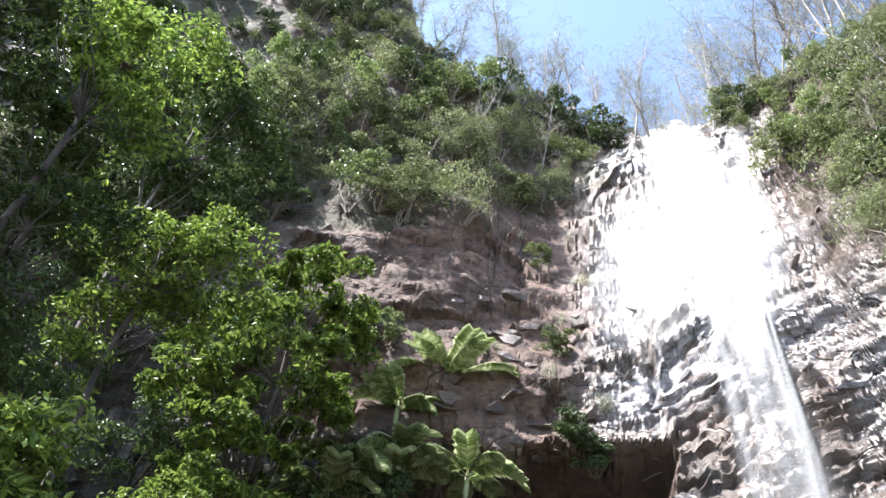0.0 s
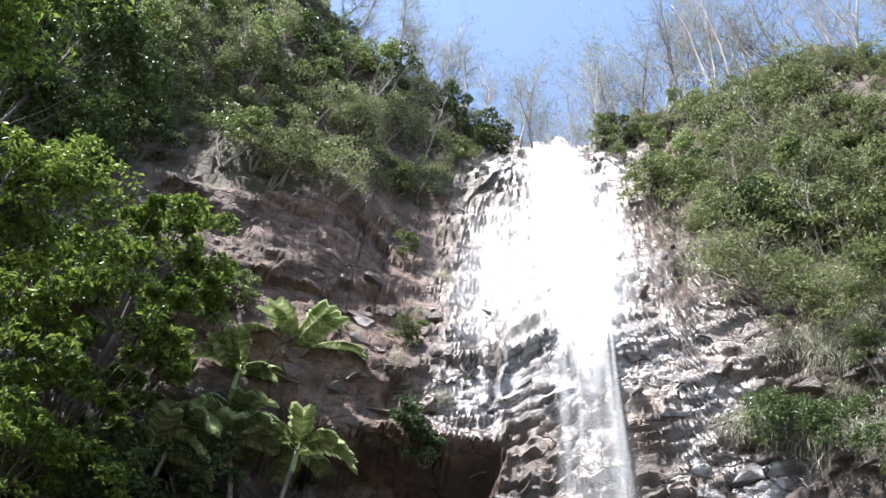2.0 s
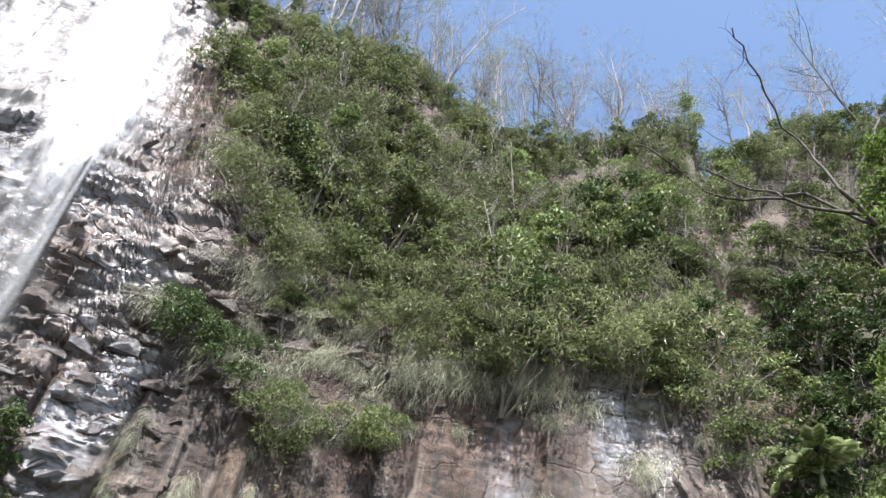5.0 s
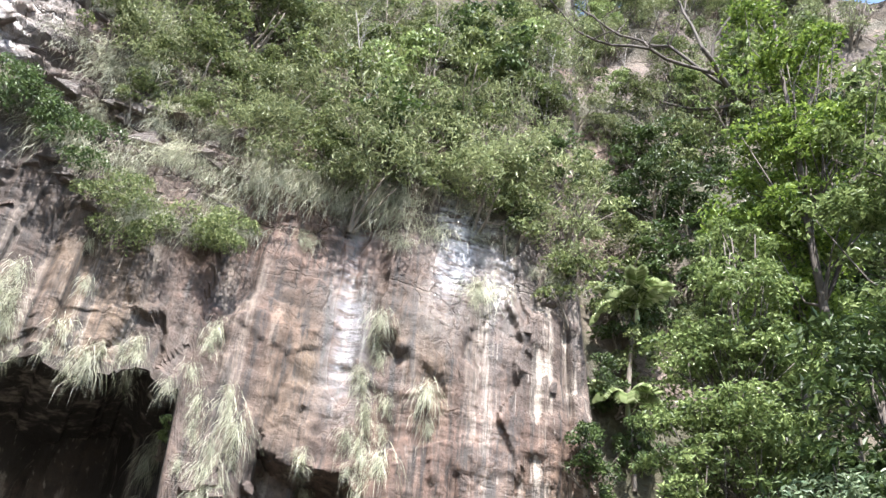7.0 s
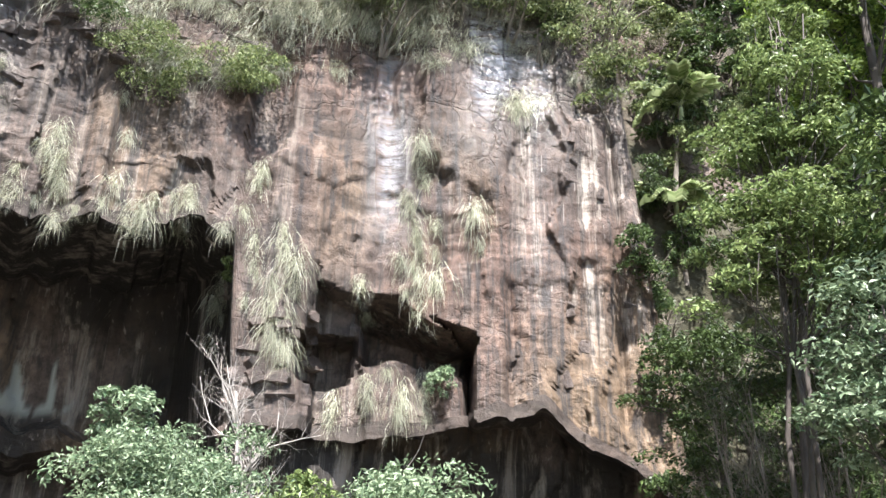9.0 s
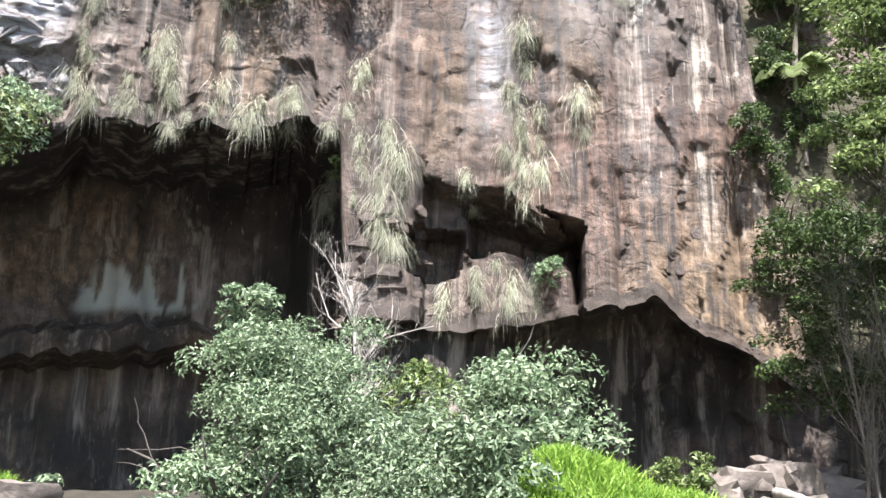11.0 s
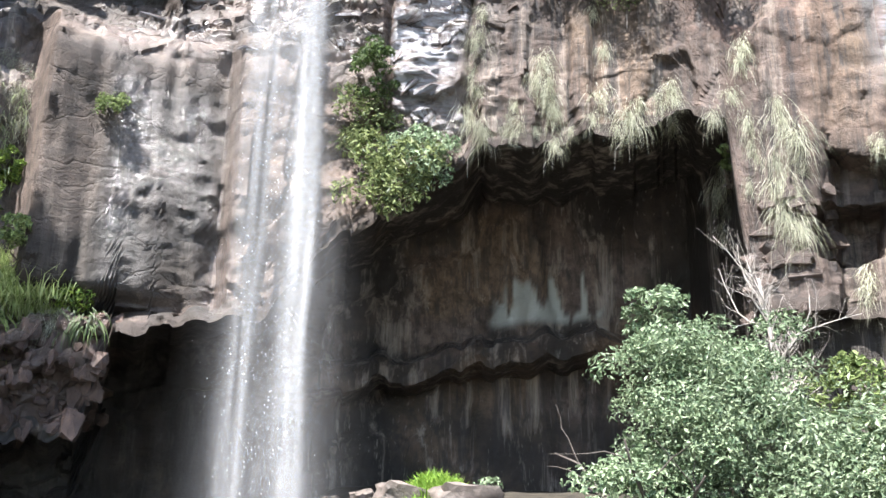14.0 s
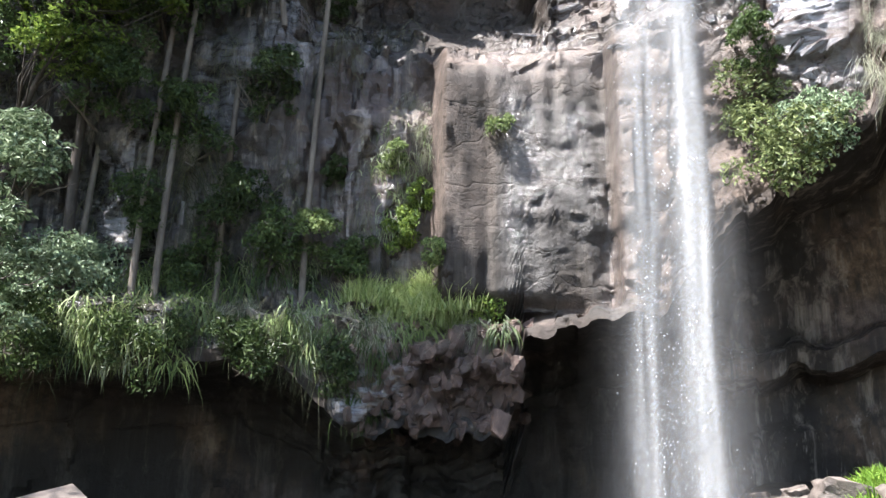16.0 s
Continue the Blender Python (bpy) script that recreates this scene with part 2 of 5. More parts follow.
ROCK_EL = [(-75, 24), (-45, 34), (-30, 42), (-16, 49), (-6, 51), (6, 52), (14, 53), (18, 55), (25, 55), (29, 54), (32, 53), (35, 49), (38.3, 45.7), (43.7, 43.4), (48, 39.2), (53.4, 39.3), (60, 37.6), (66, 37), (74.5, 38), (82.4, 34.3), (86.8, 30.5), (88.5, 28.9), (100, 24), (140, 24)]
SKY_EL = [(-75, 44), (-50, 57), (-38, 62), (-28, 65.5), (-12, 65.5), (-7, 62), (4, 60.8), (10, 59.6), (15, 58.3), (18, 56.9), (21, 55.8), (27, 55.6), (31, 56.4), (39, 57), (46, 57), (54, 57), (60, 54.5), (65, 53.4), (73, 52.9), (84, 53.2), (95, 53.8), (103, 52), (140, 45)]
BACK_R = [(-75, 8), (-14, 7), (10, 6), (22, 5), (30, 6), (40, 9), (60, 11), (85, 12), (100, 11), (140, 8)]


def column_grid():
    """Bearings of the cliff's columns: close together in front, wider apart at the sides."""
    return np.concatenate([np.arange(-75, -22, 0.6), np.arange(-22, 90, 0.2), np.arange(90, 140.1, 0.6)])


def window(x, a, b, s):
    return step(a - s, a + s, x) * (1 - step(b - s, b + s, x))


def cliff():
    az = column_grid()
    R = table(az, WALL_R)
    wob = 0.4 * vnoise(az * 0.9, az * 0, az * 0) + 0.5 * facets(az / 1.3, az * 0 + 0.5, 4)
    lip, rock, top, back = (table(az, t) for t in (LIP_EL, ROCK_EL, SKY_EL, BACK_R))
    wob = wob * np.where((az > 57) | (az < 3), 0.4, 1.0)
    lip, rock, top = lip + wob, rock + wob * np.where((az > 6) & (az < 46), 0.6, 2.5), top + wob
    deep = table(az, CAVE_DEPTH)
    shelf = table(az, [(-75, 0), (26, 0), (30, 1), (50, 1), (55, 0), (140, 0)])
    z_lip, z_rock, z_top = height(R, lip), height(R + 0.8, rock), height(R + back, top)
    zs = height(R + deep * 0.6, table(az, [(-75, 4), (28, 5.5), (38, 7.2), (48, 8.3), (60, 5), (140, 3)]) + wob)
    zs = np.maximum(np.minimum(zs, z_lip - 1.0), 0.9)
    knots = [(R + deep, np.full_like(az, -1.6), 0), (R + deep * (1 + 0.1 * shelf), zs - 0.7, 16), (R + deep * (1 - 0.16 * shelf), zs - 0.35, 8), (R + deep * (1 - 0.2 * shelf), zs + 0.3, 8), (R + deep * 0.93, zs + 0.75, 8),
             (R + deep * 0.8, z_lip + 0.25, 34), (R + 0.5, z_lip + 0.3, 18), (R, z_lip + 0.05, 5), (R + 0.1, z_lip + 0.45, 5), (R + 0.8, z_rock, 230), (R + back, z_top, 80), (R + back + 3, z_top + 0.6, 6), (R + back + 60, z_top + 8, 8)]
    low = np.convolve(np.pad(z_lip, 20, mode="edge"), np.ones(41) / 41, mode="valid")
    rr, zz, part = [knots[0][0]], [knots[0][1]], [0]
    for i in range(1, len(knots)):
        for k in range(1, knots[i][2] + 1):
            t = (k / knots[i][2]) ** (1.5 if i == 9 else 1.0)
            rr.append(knots[i - 1][0] * (1 - t) + knots[i][0] * t)
            if i == 9:
                zz.append((low + (z_lip - low) * (1 - t) ** 7 + 0.45) * (1 - t) + knots[i][1] * t)
            else:
                zz.append(knots[i - 1][1] * (1 - t) + knots[i][1] * t)
            part.append(i)
    r, z = np.array(rr), np.array(zz)
    part = np.array(part)[:, None] * np.ones_like(r)
    A = np.broadcast_to(az, r.shape)
    a = np.radians(A)
    el = np.degrees(np.arctan2(z - EYE_Z, r))
    # the upper rock leans back where the stream slides over it
    lean = 1 + 0.26 * (part >= 9) * window(A, 5, 37, 6) * step(42, 56, el)
    r, z = r * lean, EYE_Z + (z - EYE_Z) * lean
    arc = a * 23
    face, cave, slope = part == 9, part < 7, part >= 10
    Aw = A + 0.5 * vnoise(arc * 0.8, z * 0.8, z * 0)
    ew = el + 0.5 * vnoise(arc * 0.8, z * 0.8, z * 0 + 9)
    # hollows and steps of the face
    Aw = Aw + 0.9 * facets(arc / 1.1, z / 0.8, 5)
    ew = ew + 0.9 * facets(arc / 1.3, z / 0.7, 6)
    hole = window(Aw, 66.0, 73.6, 0.4) * step(14.9, 15.6, ew + 0.2 * (A - 67)) * (1 - step(18.2, 18.8, ew + 0.33 * (A - 66) - 0.6))
    under = window(A + 0.25 * facets(arc / 0.7, z / 0.6, 7), 63.0, 73.9, 0.15) * (1 - step(17.6, 18.2, ew + 0.33 * (A - 66) - 0.6))
    notch = window(Aw, 62.4, 65.3, 0.25) * window(ew, 13.2, 16.8, 0.3)
    behind_fall = window(Aw, 18.6, 24.5, 0.4) * window(ew, 27, 42.6, 1.0)
    gully = window(Aw, 0.5, 17.5, 1.0) * step(26, 34, ew) * (1 - step(36.6, 37.6, ew))
    turned = window(A, 10.2, 22.5, 0.5) * step(8.5, 10.5, el) * (1 - step(24, 30, el))
    set_back = (1 - step(15, 24, A)) * step(8.4, 9.6, ew) * (1 - turned)
    flake = window(Aw, 10.5, 21.5, 1.0) * window(ew, 9.5, 25.5, 1.0)
    cracks = sum(np.exp(-((A - c - 0.25 * vnoise(z * 0.7, z * 0 + c, z * 0)) / 0.32) ** 2) * window(el, e0, e1, 1) for c, e0, e1 in ((33.2, 24, 34), (39.0, 23, 32), (17.5, 39, 44), (84.2, 10, 30), (76.5, 11, 20), (10.4, 12, 27)))
    r = r + (part >= 6) * (part <= 9) * 1.1 * under + face * (2.0 * hole + 1.4 * notch + 0.35 * behind_fall + 3.4 * gully - 0.3 * flake + 0.14 * turned * (A - 14.5) + 0.35 * cracks + 1.3 * np.exp(-(((A - 73.65) / 0.28) ** 2)) * window(el, 9.5, 16.6, 0.4)) + (part >= 9) * 1.7 * set_back
    # the corner where the wall turns away into a wooded gully
    r = r + (part >= 7) * 4.5 * step(86.3, 86.8, A - 0.1 * (20 - np.clip(el, 0, 35)))
    # beds, joints and flutes
    smooth_wall = step(38, 44, A) * (1 - step(88, 92, A)) * (1 - step(33, 37, el)) + window(A, 10.5, 22, 1.5) * window(el, 9, 26, 1.5) * 0.85
    rubble = window(A, 3, 16.3, 0.6) * (1 - step(8.2, 9, el))
    bw = z - 0.10 * arc + 0.5 * vnoise(arc * 0.25, z * 0.2, z * 0 + 2) + 0.15 * vnoise(arc * 1.1, z * 0.9, z * 0 + 4)
    joint = arc + 0.3 * vnoise(arc * 0.6, z * 1.2, z * 0 + 6)
    small = rubble > 0.5
    block = facets(joint / np.where(small, 0.7, 2.3), bw / np.where(small, 0.6, 1.5), 1) + 0.32 * facets(joint / 0.9, bw / 0.5, 2) + 0.1 * facets(joint / 0.3, bw / 0.2, 3)
    r = r - 0.5 * rubble * np.clip((8.5 - el) / 7, 0, 1)
    block = 0.5 * block + 0.5 * soften(block, 1)
    # thin beds with undercut noses round the fall
    bedded = np.maximum(window(A, 11, 44, 3) * step(25, 29, el), 0.75 * window(A, 38, 86, 2) * window(el, 31.5, 41, 1.5)) * (part >= 9)
    bed = bw / 0.5 + 0.7 * vnoise(bw * 0.45, arc * 0.1, z * 0 + 3) + 0.5 * vnoise(arc * 0.35, bw * 0.3, z * 0 + 12)
    frac = bed - np.floor(bed)
    nose = (0.5 - frac) * (0.5 + hash01(np.floor(bed), np.floor(joint / 1.9), bw * 0 + 5)) + 0.9 * facets(joint / 3.4, bed * 0.8, 21) + 0.4 * facets(joint / 1.0, bw / 0.22, 22)
    block = block * (1 - 0.85 * bedded) + bedded * 0.4 * nose
    panel = window(A, 10.5, 22, 1.0) * window(el, 9.5, 25.5, 1.0)
    ripple = facets(joint / 0.8, (bw + 0.25 * joint) / 0.3, 23) + 0.5 * facets(joint / 0.35, bw / 0.14, 24)
    r = r + panel * (0.02 + 0.06 * step(14, 16.5, A)) * ripple
    slab = facets(joint / 1.2, (bw + 4 * hash01(np.floor(joint / 1.2), bw * 0, bw * 0)) / 4.5, 8) + 0.15 * facets(joint / 0.5, bw / 1.6, 9)
    slab = 0.3 * slab + 0.7 * soften(slab, 2)
    r = r + 0.48 * smooth_wall * slab * (1 - 0.75 * panel)
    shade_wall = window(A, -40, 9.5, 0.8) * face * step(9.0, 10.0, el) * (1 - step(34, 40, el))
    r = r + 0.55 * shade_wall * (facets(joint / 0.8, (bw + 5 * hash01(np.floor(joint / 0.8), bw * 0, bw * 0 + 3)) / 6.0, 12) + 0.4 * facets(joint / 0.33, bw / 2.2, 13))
    x, y = r * np.sin(a), r * np.cos(a)
    b_amp = np.where(slope, 0.4, np.where(cave, 0.5, 0.62)) * (1 - 0.82 * smooth_wall) * (1 - 0.7 * panel) + 0.55 * rubble
    r = r + b_amp * block + np.where(slope, 0.9, 0.5) * (1 - 0.5 * smooth_wall) * fbm(x * 0.22, y * 0.22, z * 0.22, 3)
    r = r + 0.13 * fbm(x * 1.1, y * 1.1, z * 1.8, 3) * (1 - 0.5 * smooth_wall) * (1 - 0.75 * panel)
    r = r + (0.16 * smooth_wall * (1 - 0.7 * panel) + 0.25 * cave) * vnoise(arc * 1.3, z * 0.1, z * 0 + 8) + 0.1 * (smooth_wall + cave) * vnoise(arc * 3.1, z * 0.3, z * 0 + 5)
    x, y = r * np.sin(a), r * np.cos(a)
    z = z + 0.12 * fbm(x * 0.9, y * 0.9, z * 0.9, 2) * (part > 0)
    rows, cols = r.shape
    verts = np.stack([x, y, z], -1).reshape(-1, 3)
    i = np.arange(rows - 1)[:, None] * cols + np.arange(cols - 1)[None, :]
    quads = np.stack([i, i + cols, i + cols + 1, i + 1], -1).reshape(-1, 4).tolist()
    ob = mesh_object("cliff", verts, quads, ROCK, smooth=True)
    me = ob.data
    me.set_sharp_from_angle(angle=radians(38))
    wet = 0.95 * np.exp(-((A - 23) / 10) ** 4) * step(37, 42, el) + 0.75 * window(A, 12, 40, 3) * window(el, 26, 48, 3) + 0.25 * rubble + 0.6 * (1 - step(7, 10, A)) * face * (1 - step(30, 34, el)) + window(A, 33.4, 39, 0.3) * window(el, 22, 34.5, 0.6) + 1.2 * np.exp(-((A - 76 - 0.2 * (el - 36)) / 2.2) ** 2) * step(20, 33, el) + 0.9 * np.exp(-((A - 67.5) / 1.6) ** 2) * step(17, 24, el) + 0.6 * np.exp(-((A - 79) / 1.5) ** 2) * step(14, 22, el) + window(A, 14.8, 23, 0.8) * window(el, 9, 23, 1.5) * 1.05 + 0.6 * window(A, 73.5, 76.5, 0.5) * window(el, 32.5, 38, 0.6)
    wet = wet * (1 - slope * step(32, 36, A))
    wet = wet * (0.65 + 0.5 * fbm(arc * 0.5, z * 0.3, z * 0, 3))
    soil = face * step(86.0, 88, A - 0.1 * (20 - el)) + step(9.6, 10.4, part + 0.5 * fbm(x * 0.3, y * 0.3, z * 0.3, 3)) * (1 - np.exp(-((A - 23.5) / 6) ** 4))
    streak = face * step(36, 44, A) * (1 - step(29, 34, el)) * (0.3 + 0.7 * step(-0.3, 0.35, vnoise(arc * 0.4, z * 0.07, z * 0 + 14) + 0.3 * vnoise(arc * 1.3, z * 0.15, z * 0))) + 0.12 * face * (1 - step(36, 44, A)) + 0.7 * face * (1 - step(7, 10, A)) * (1 - step(33, 37, el)) + cave * (0.12 + 0.4 * step(26, 32, A))
    drip_line = vnoise(arc * 4.5, z * 0.25, z * 0) + 0.6 * vnoise(arc * 9, z * 0.4, z * 0 + 3)
    flow = window(Aw, 41.5, 48.0, 0.4) * window(el - 0.1 * (A - 44), 9.3, 12.2 + 0.4 * drip_line, 0.3) * (part == 5) * step(-0.35, 0.0, drip_line + 0.5 * (11.0 - el))
    red = 0.75 * step(0.0, 0.5, fbm(arc * 0.12, z * 0.1, z * 0 + 3, 3)) * (0.4 + 0.6 * step(36, 50, A)) + rubble + 0.9 * window(A, -12, 12, 2) * window(el, 36, 54, 2)
    # The last map paints shade on caves, lip and shaded wall, besides dark rock.
    for nm, v in (("wet", wet), ("soil", soil), ("streak", streak), ("flowstone", flow), ("rust", red), ("gold", face * step(74, 80, A) * (1 - step(13, 24, el + 0.5 * (84 - A))) + 0.55 * face * step(40, 46, A) * (1 - step(28, 33, el)) * step(0.0, 0.5, fbm(arc * 0.25, z * 0.12, z * 0 + 21, 3)) + 0.4 * window(A, 62, 66, 1.2) * window(el, 20, 30, 2) + 0.85 * cave * step(-0.2, 0.4, fbm(arc * 0.3, z * 0.5, z * 0 + 7, 3))), ("stain", 0.9 * face * step(36, 42, A) * (1 - step(34, 38, el)) + 0.7 * shade_wall + 0.7 * cave), ("pale", np.clip((wet - 0.45) / 0.55, 0, 1) * (1 - 0.8 * panel) * (1 - 0.45 * step(26, 29, A) * (1 - step(40, 44, A)) * (1 - step(50, 53, el)) * step(35, 37, el)) + 0.12 * shade_wall), ("joints", face * 0.7 * (1 - 0.8 * smooth_wall) * step(26, 30, el) + 0.5 * slope + 0.15 * face), ("shade_stain", 0.7 * panel + 0.5 * face * window(A, 38, 84, 2) * window(el, 25, 40, 3) * step(-0.7, 0.2, fbm(arc * 0.3, z * 0.4, z * 0 + 31, 3)) + 0.35 * rubble + 0.7 * (part >= 6) * (part <= 8) + 0.25 * face * (1 - step(3, 8, Aw)) * (1 - step(28, 34, el)) + face * 0.7 * window(A, 3, 36, 2) * window(el, 27, 38, 2) * step(-0.6, 0.1, fbm(arc * 0.3, z * 0.3, z * 0 + 4, 3)) + face * 0.6 * (1 - step(-3, 2, A)) * (1 - step(36, 40, el)) + face * 0.25 * (1 - step(38, 46, A)) * step(-0.3, 0.4, fbm(arc * 0.2, z * 0.2, z * 0 + 4, 3)) + (part < 7) * (part > 0) * step(-0.5, 0.3, fbm(arc * 0.3, z * 0.25, z * 0 + 5, 3) + 0.2))):
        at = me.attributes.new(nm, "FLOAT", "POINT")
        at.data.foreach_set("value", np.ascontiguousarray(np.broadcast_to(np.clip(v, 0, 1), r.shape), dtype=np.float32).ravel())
    tagged(ob, "stepped brown sandstone cliff with wet streaks and shadowed caves at its foot", "cliff", kind="structure")
    return ob, BVHTree.FromPolygons([tuple(v) for v in verts], quads)


CAVE_DEPTH = [(-75, 8), (-5, 8), (15, 7), (24, 5), (33, 8.0), (54, 8.5), (58, 2.5), (64, 2), (70, 3.5), (80, 3.5), (86, 1.5), (95, 0.6), (140, 0.5)]
CLIFF, CLIFF_TREE = cliff()


def on_cliff(az, el):
    """The place on the rock at that bearing and slope from the middle of the amphitheatre's floor, and its normal."""
    hit = None
    while hit is None:
        hit, nor, _, _ = CLIFF_TREE.ray_cast(Vector((0, 0, EYE_Z)), bearing(az, el))
        el -= 0.3
    out = Vector((hit.x, hit.y, 0)).normalized()
    return hit, (nor if nor.dot(out) < 0 else -nor)


MOUNDS = [(74.5, 14.3, 1.9, 1.15), (80.5, 16.5, 1.7, 0.6), (70.5, 14.0, 1.2, 0.6), (37.0, 15.5, 0.8, 1.0), (33.0, 17.5, 1.1, 0.35), (84, 20, 2.2, 0.9)]


def ground_height(x, y):
    r = np.hypot(x, y)
    far = (r < 60) * 1.0
    z = 0.4 * step(6, 21, r) + 0.4 * step(20, 30, r) + 0.14 * fbm(x * 0.35, y * 0.35, x * 0, 4) + 0.05 * fbm(x * 1.7, y * 1.7, x * 0, 3)
    side = np.degrees(np.arctan2(x, y))
    z = z - 1.2 * window(side, -120, 29, 2.5) * step(10, 15, r)
    for az, d, w, h in MOUNDS:
        p = bearing(az) * d
        z = z + h * np.exp(-((x - p.x) ** 2 + (y - p.y) ** 2) / w**2)
    return z * far


def ground():
    az = np.arange(0, 360.1, 1.0)
    rad = np.concatenate([np.linspace(0.01, 40, 160), np.geomspace(42, 3000, 20)])
    A, Rr = np.meshgrid(np.radians(az), rad)
    x, y = Rr * np.sin(A), Rr * np.cos(A)
    z = ground_height(x, y)
    cols = len(az)
    i = np.arange(len(rad) - 1)[:, None] * cols + np.arange(cols - 1)[None, :]
    quads = np.stack([i, i + 1, i + cols + 1, i + cols], -1).reshape(-1, 4)
    ob = mesh_object("ground", np.stack([x, y, z], -1).reshape(-1, 3), quads.tolist(), EARTH, smooth=True)
    return tagged(ob, "damp dark earth and leaf litter below the cliff", "ground", kind="structure")


ground()


# ---- parts and plant builders ----
def part(name, me, mat, parent, label=""):
    """One mesh object under a thing or a part."""
    if not me.materials:
        me.materials.append(mat)
    ob = new(name, me)
    ob.parent = parent
    if label:
        ob["label"] = label
    return ob


def thing(name, label, category, group="", at=(0, 0, 0)):
    ob = new(name)
    ob.empty_display_size = 0.2
    ob.location = at
    return tagged(ob, label, category, group)


def raw_mesh(name, verts, faces, smooth=False):
    me = bpy.data.meshes.new(name)
    me.from_pydata(verts.tolist() if hasattr(verts, "tolist") else verts, [], faces.tolist() if hasattr(faces, "tolist") else faces)
    if smooth:
        me.polygons.foreach_set("use_smooth", [True] * len(me.polygons))
    me.update()
    return me


def unit(v):
    return v / np.maximum(np.linalg.norm(v, axis=-1, keepdims=True), 1e-9)


def leaves_mesh(name, centres, size, aspect, rng, up_bias=0.5, outward=None):
    """Pointed leaves, each a folded pair of triangles, at the given places."""
    n = len(centres)
    nor = unit(rng.normal(size=(n, 3)) * 0.75 + np.array([0, 0, up_bias]) + (0 if outward is None else outward * 0.6))
    d = rng.normal(size=(n, 3)) + (0 if outward is None else outward * 0.8) + np.array([0, 0, -0.25])
    along = unit(d - (d * nor).sum(1, keepdims=True) * nor)
    side = np.cross(nor, along)
    s = size * rng.uniform(0.6, 1.35, (n, 1))
    fold = nor * s * 0.12
    v = np.stack([centres - along * s * 0.5, centres + side * s * aspect * 0.5 + fold, centres + along * s * 0.5, centres - side * s * aspect * 0.5 + fold], 1).reshape(-1, 3)
    i = np.arange(n)[:, None] * 4
    f = np.concatenate([i + [0, 1, 2], i + [0, 2, 3]], 0)
    return raw_mesh(name, v, f)


def clump_points(centre, radius, n, rng, flat=0.75):
    """Places in the outer shell of a clump, and the way outward."""
    d = unit(rng.normal(size=(n, 3)))
    d[:, 2] = np.where(d[:, 2] < -0.3, -d[:, 2], d[:, 2])
    rad = radius * rng.uniform(0.45, 1.08, (n, 1)) ** 0.7
    return np.array(centre) + d * rad * np.array([1, 1, flat]), d


def tubes_mesh(name, paths, sides=6):
    """Tapered tubes along polylines: each path a list of (place, radius)."""
    vs, fs, base = [], [], 0
    for path in paths:
        p = np.array([np.array(q[0], float) for q in path])
        rad = np.array([q[1] for q in path])
        t = unit(np.gradient(p, axis=0))
        ref = np.array([0.0, 0, 1]) if abs(t[0][2]) < 0.9 else np.array([1.0, 0, 0])
        u = unit(np.cross(t, ref))
        w = np.cross(t, u)
        ang = np.linspace(0, 2 * np.pi, sides, endpoint=False)
        ring = p[:, None] + rad[:, None, None] * (u[:, None] * np.cos(ang)[None, :, None] + w[:, None] * np.sin(ang)[None, :, None])
        vs.append(ring.reshape(-1, 3))
        for k in range(len(p) - 1):
            for j in range(sides):
                a, b = base + k * sides + j, base + k * sides + (j + 1) % sides
                fs.append((a, b, b + sides, a + sides))
        fs.append(tuple(base + (len(p) - 1) * sides + j for j in range(sides)))
        base += len(p) * sides
    return raw_mesh(name, np.concatenate(vs), fs, True)


def limb(start, way, length, r0, r1, rng, steps=7, wander=0.25, lift=0.0):
    """A crooked, tapering limb: list of (place, radius)."""
    p, d = np.array(start, float), unit(np.array(way, float))
    out = []
    for k in range(steps + 1):
        out.append((p.copy(), r0 + (r1 - r0) * k / steps))
        d = unit(d + rng.normal(size=3) * wander + np.array([0, 0, lift]))
        p = p + d * length / steps
    return out


def fork(path, n, length, spread, rng, lo=0.35, up=0.3, shrink=0.55, wander=0.25, lift=0.05):
    """n side limbs that leave a limb past the share lo of its length."""
    out = []
    for k in range(n):
        i = min(len(path) - 1, int((lo + (1 - lo) * (k + rng.uniform(0, 1)) / n) * (len(path) - 1)))
        p, r = path[i]
        q = path[max(0, i - 1)][0]
        d = unit(p - q) if i else np.array([0, 0, 1.0])
        d = unit(d * (1 - spread) + rng.normal(size=3) * spread + np.array([0, 0, up]))
        out.append(limb(p, d, length * rng.uniform(0.6, 1.2), r * shrink, r * shrink * 0.25, rng, 5, wander, lift))
    return out


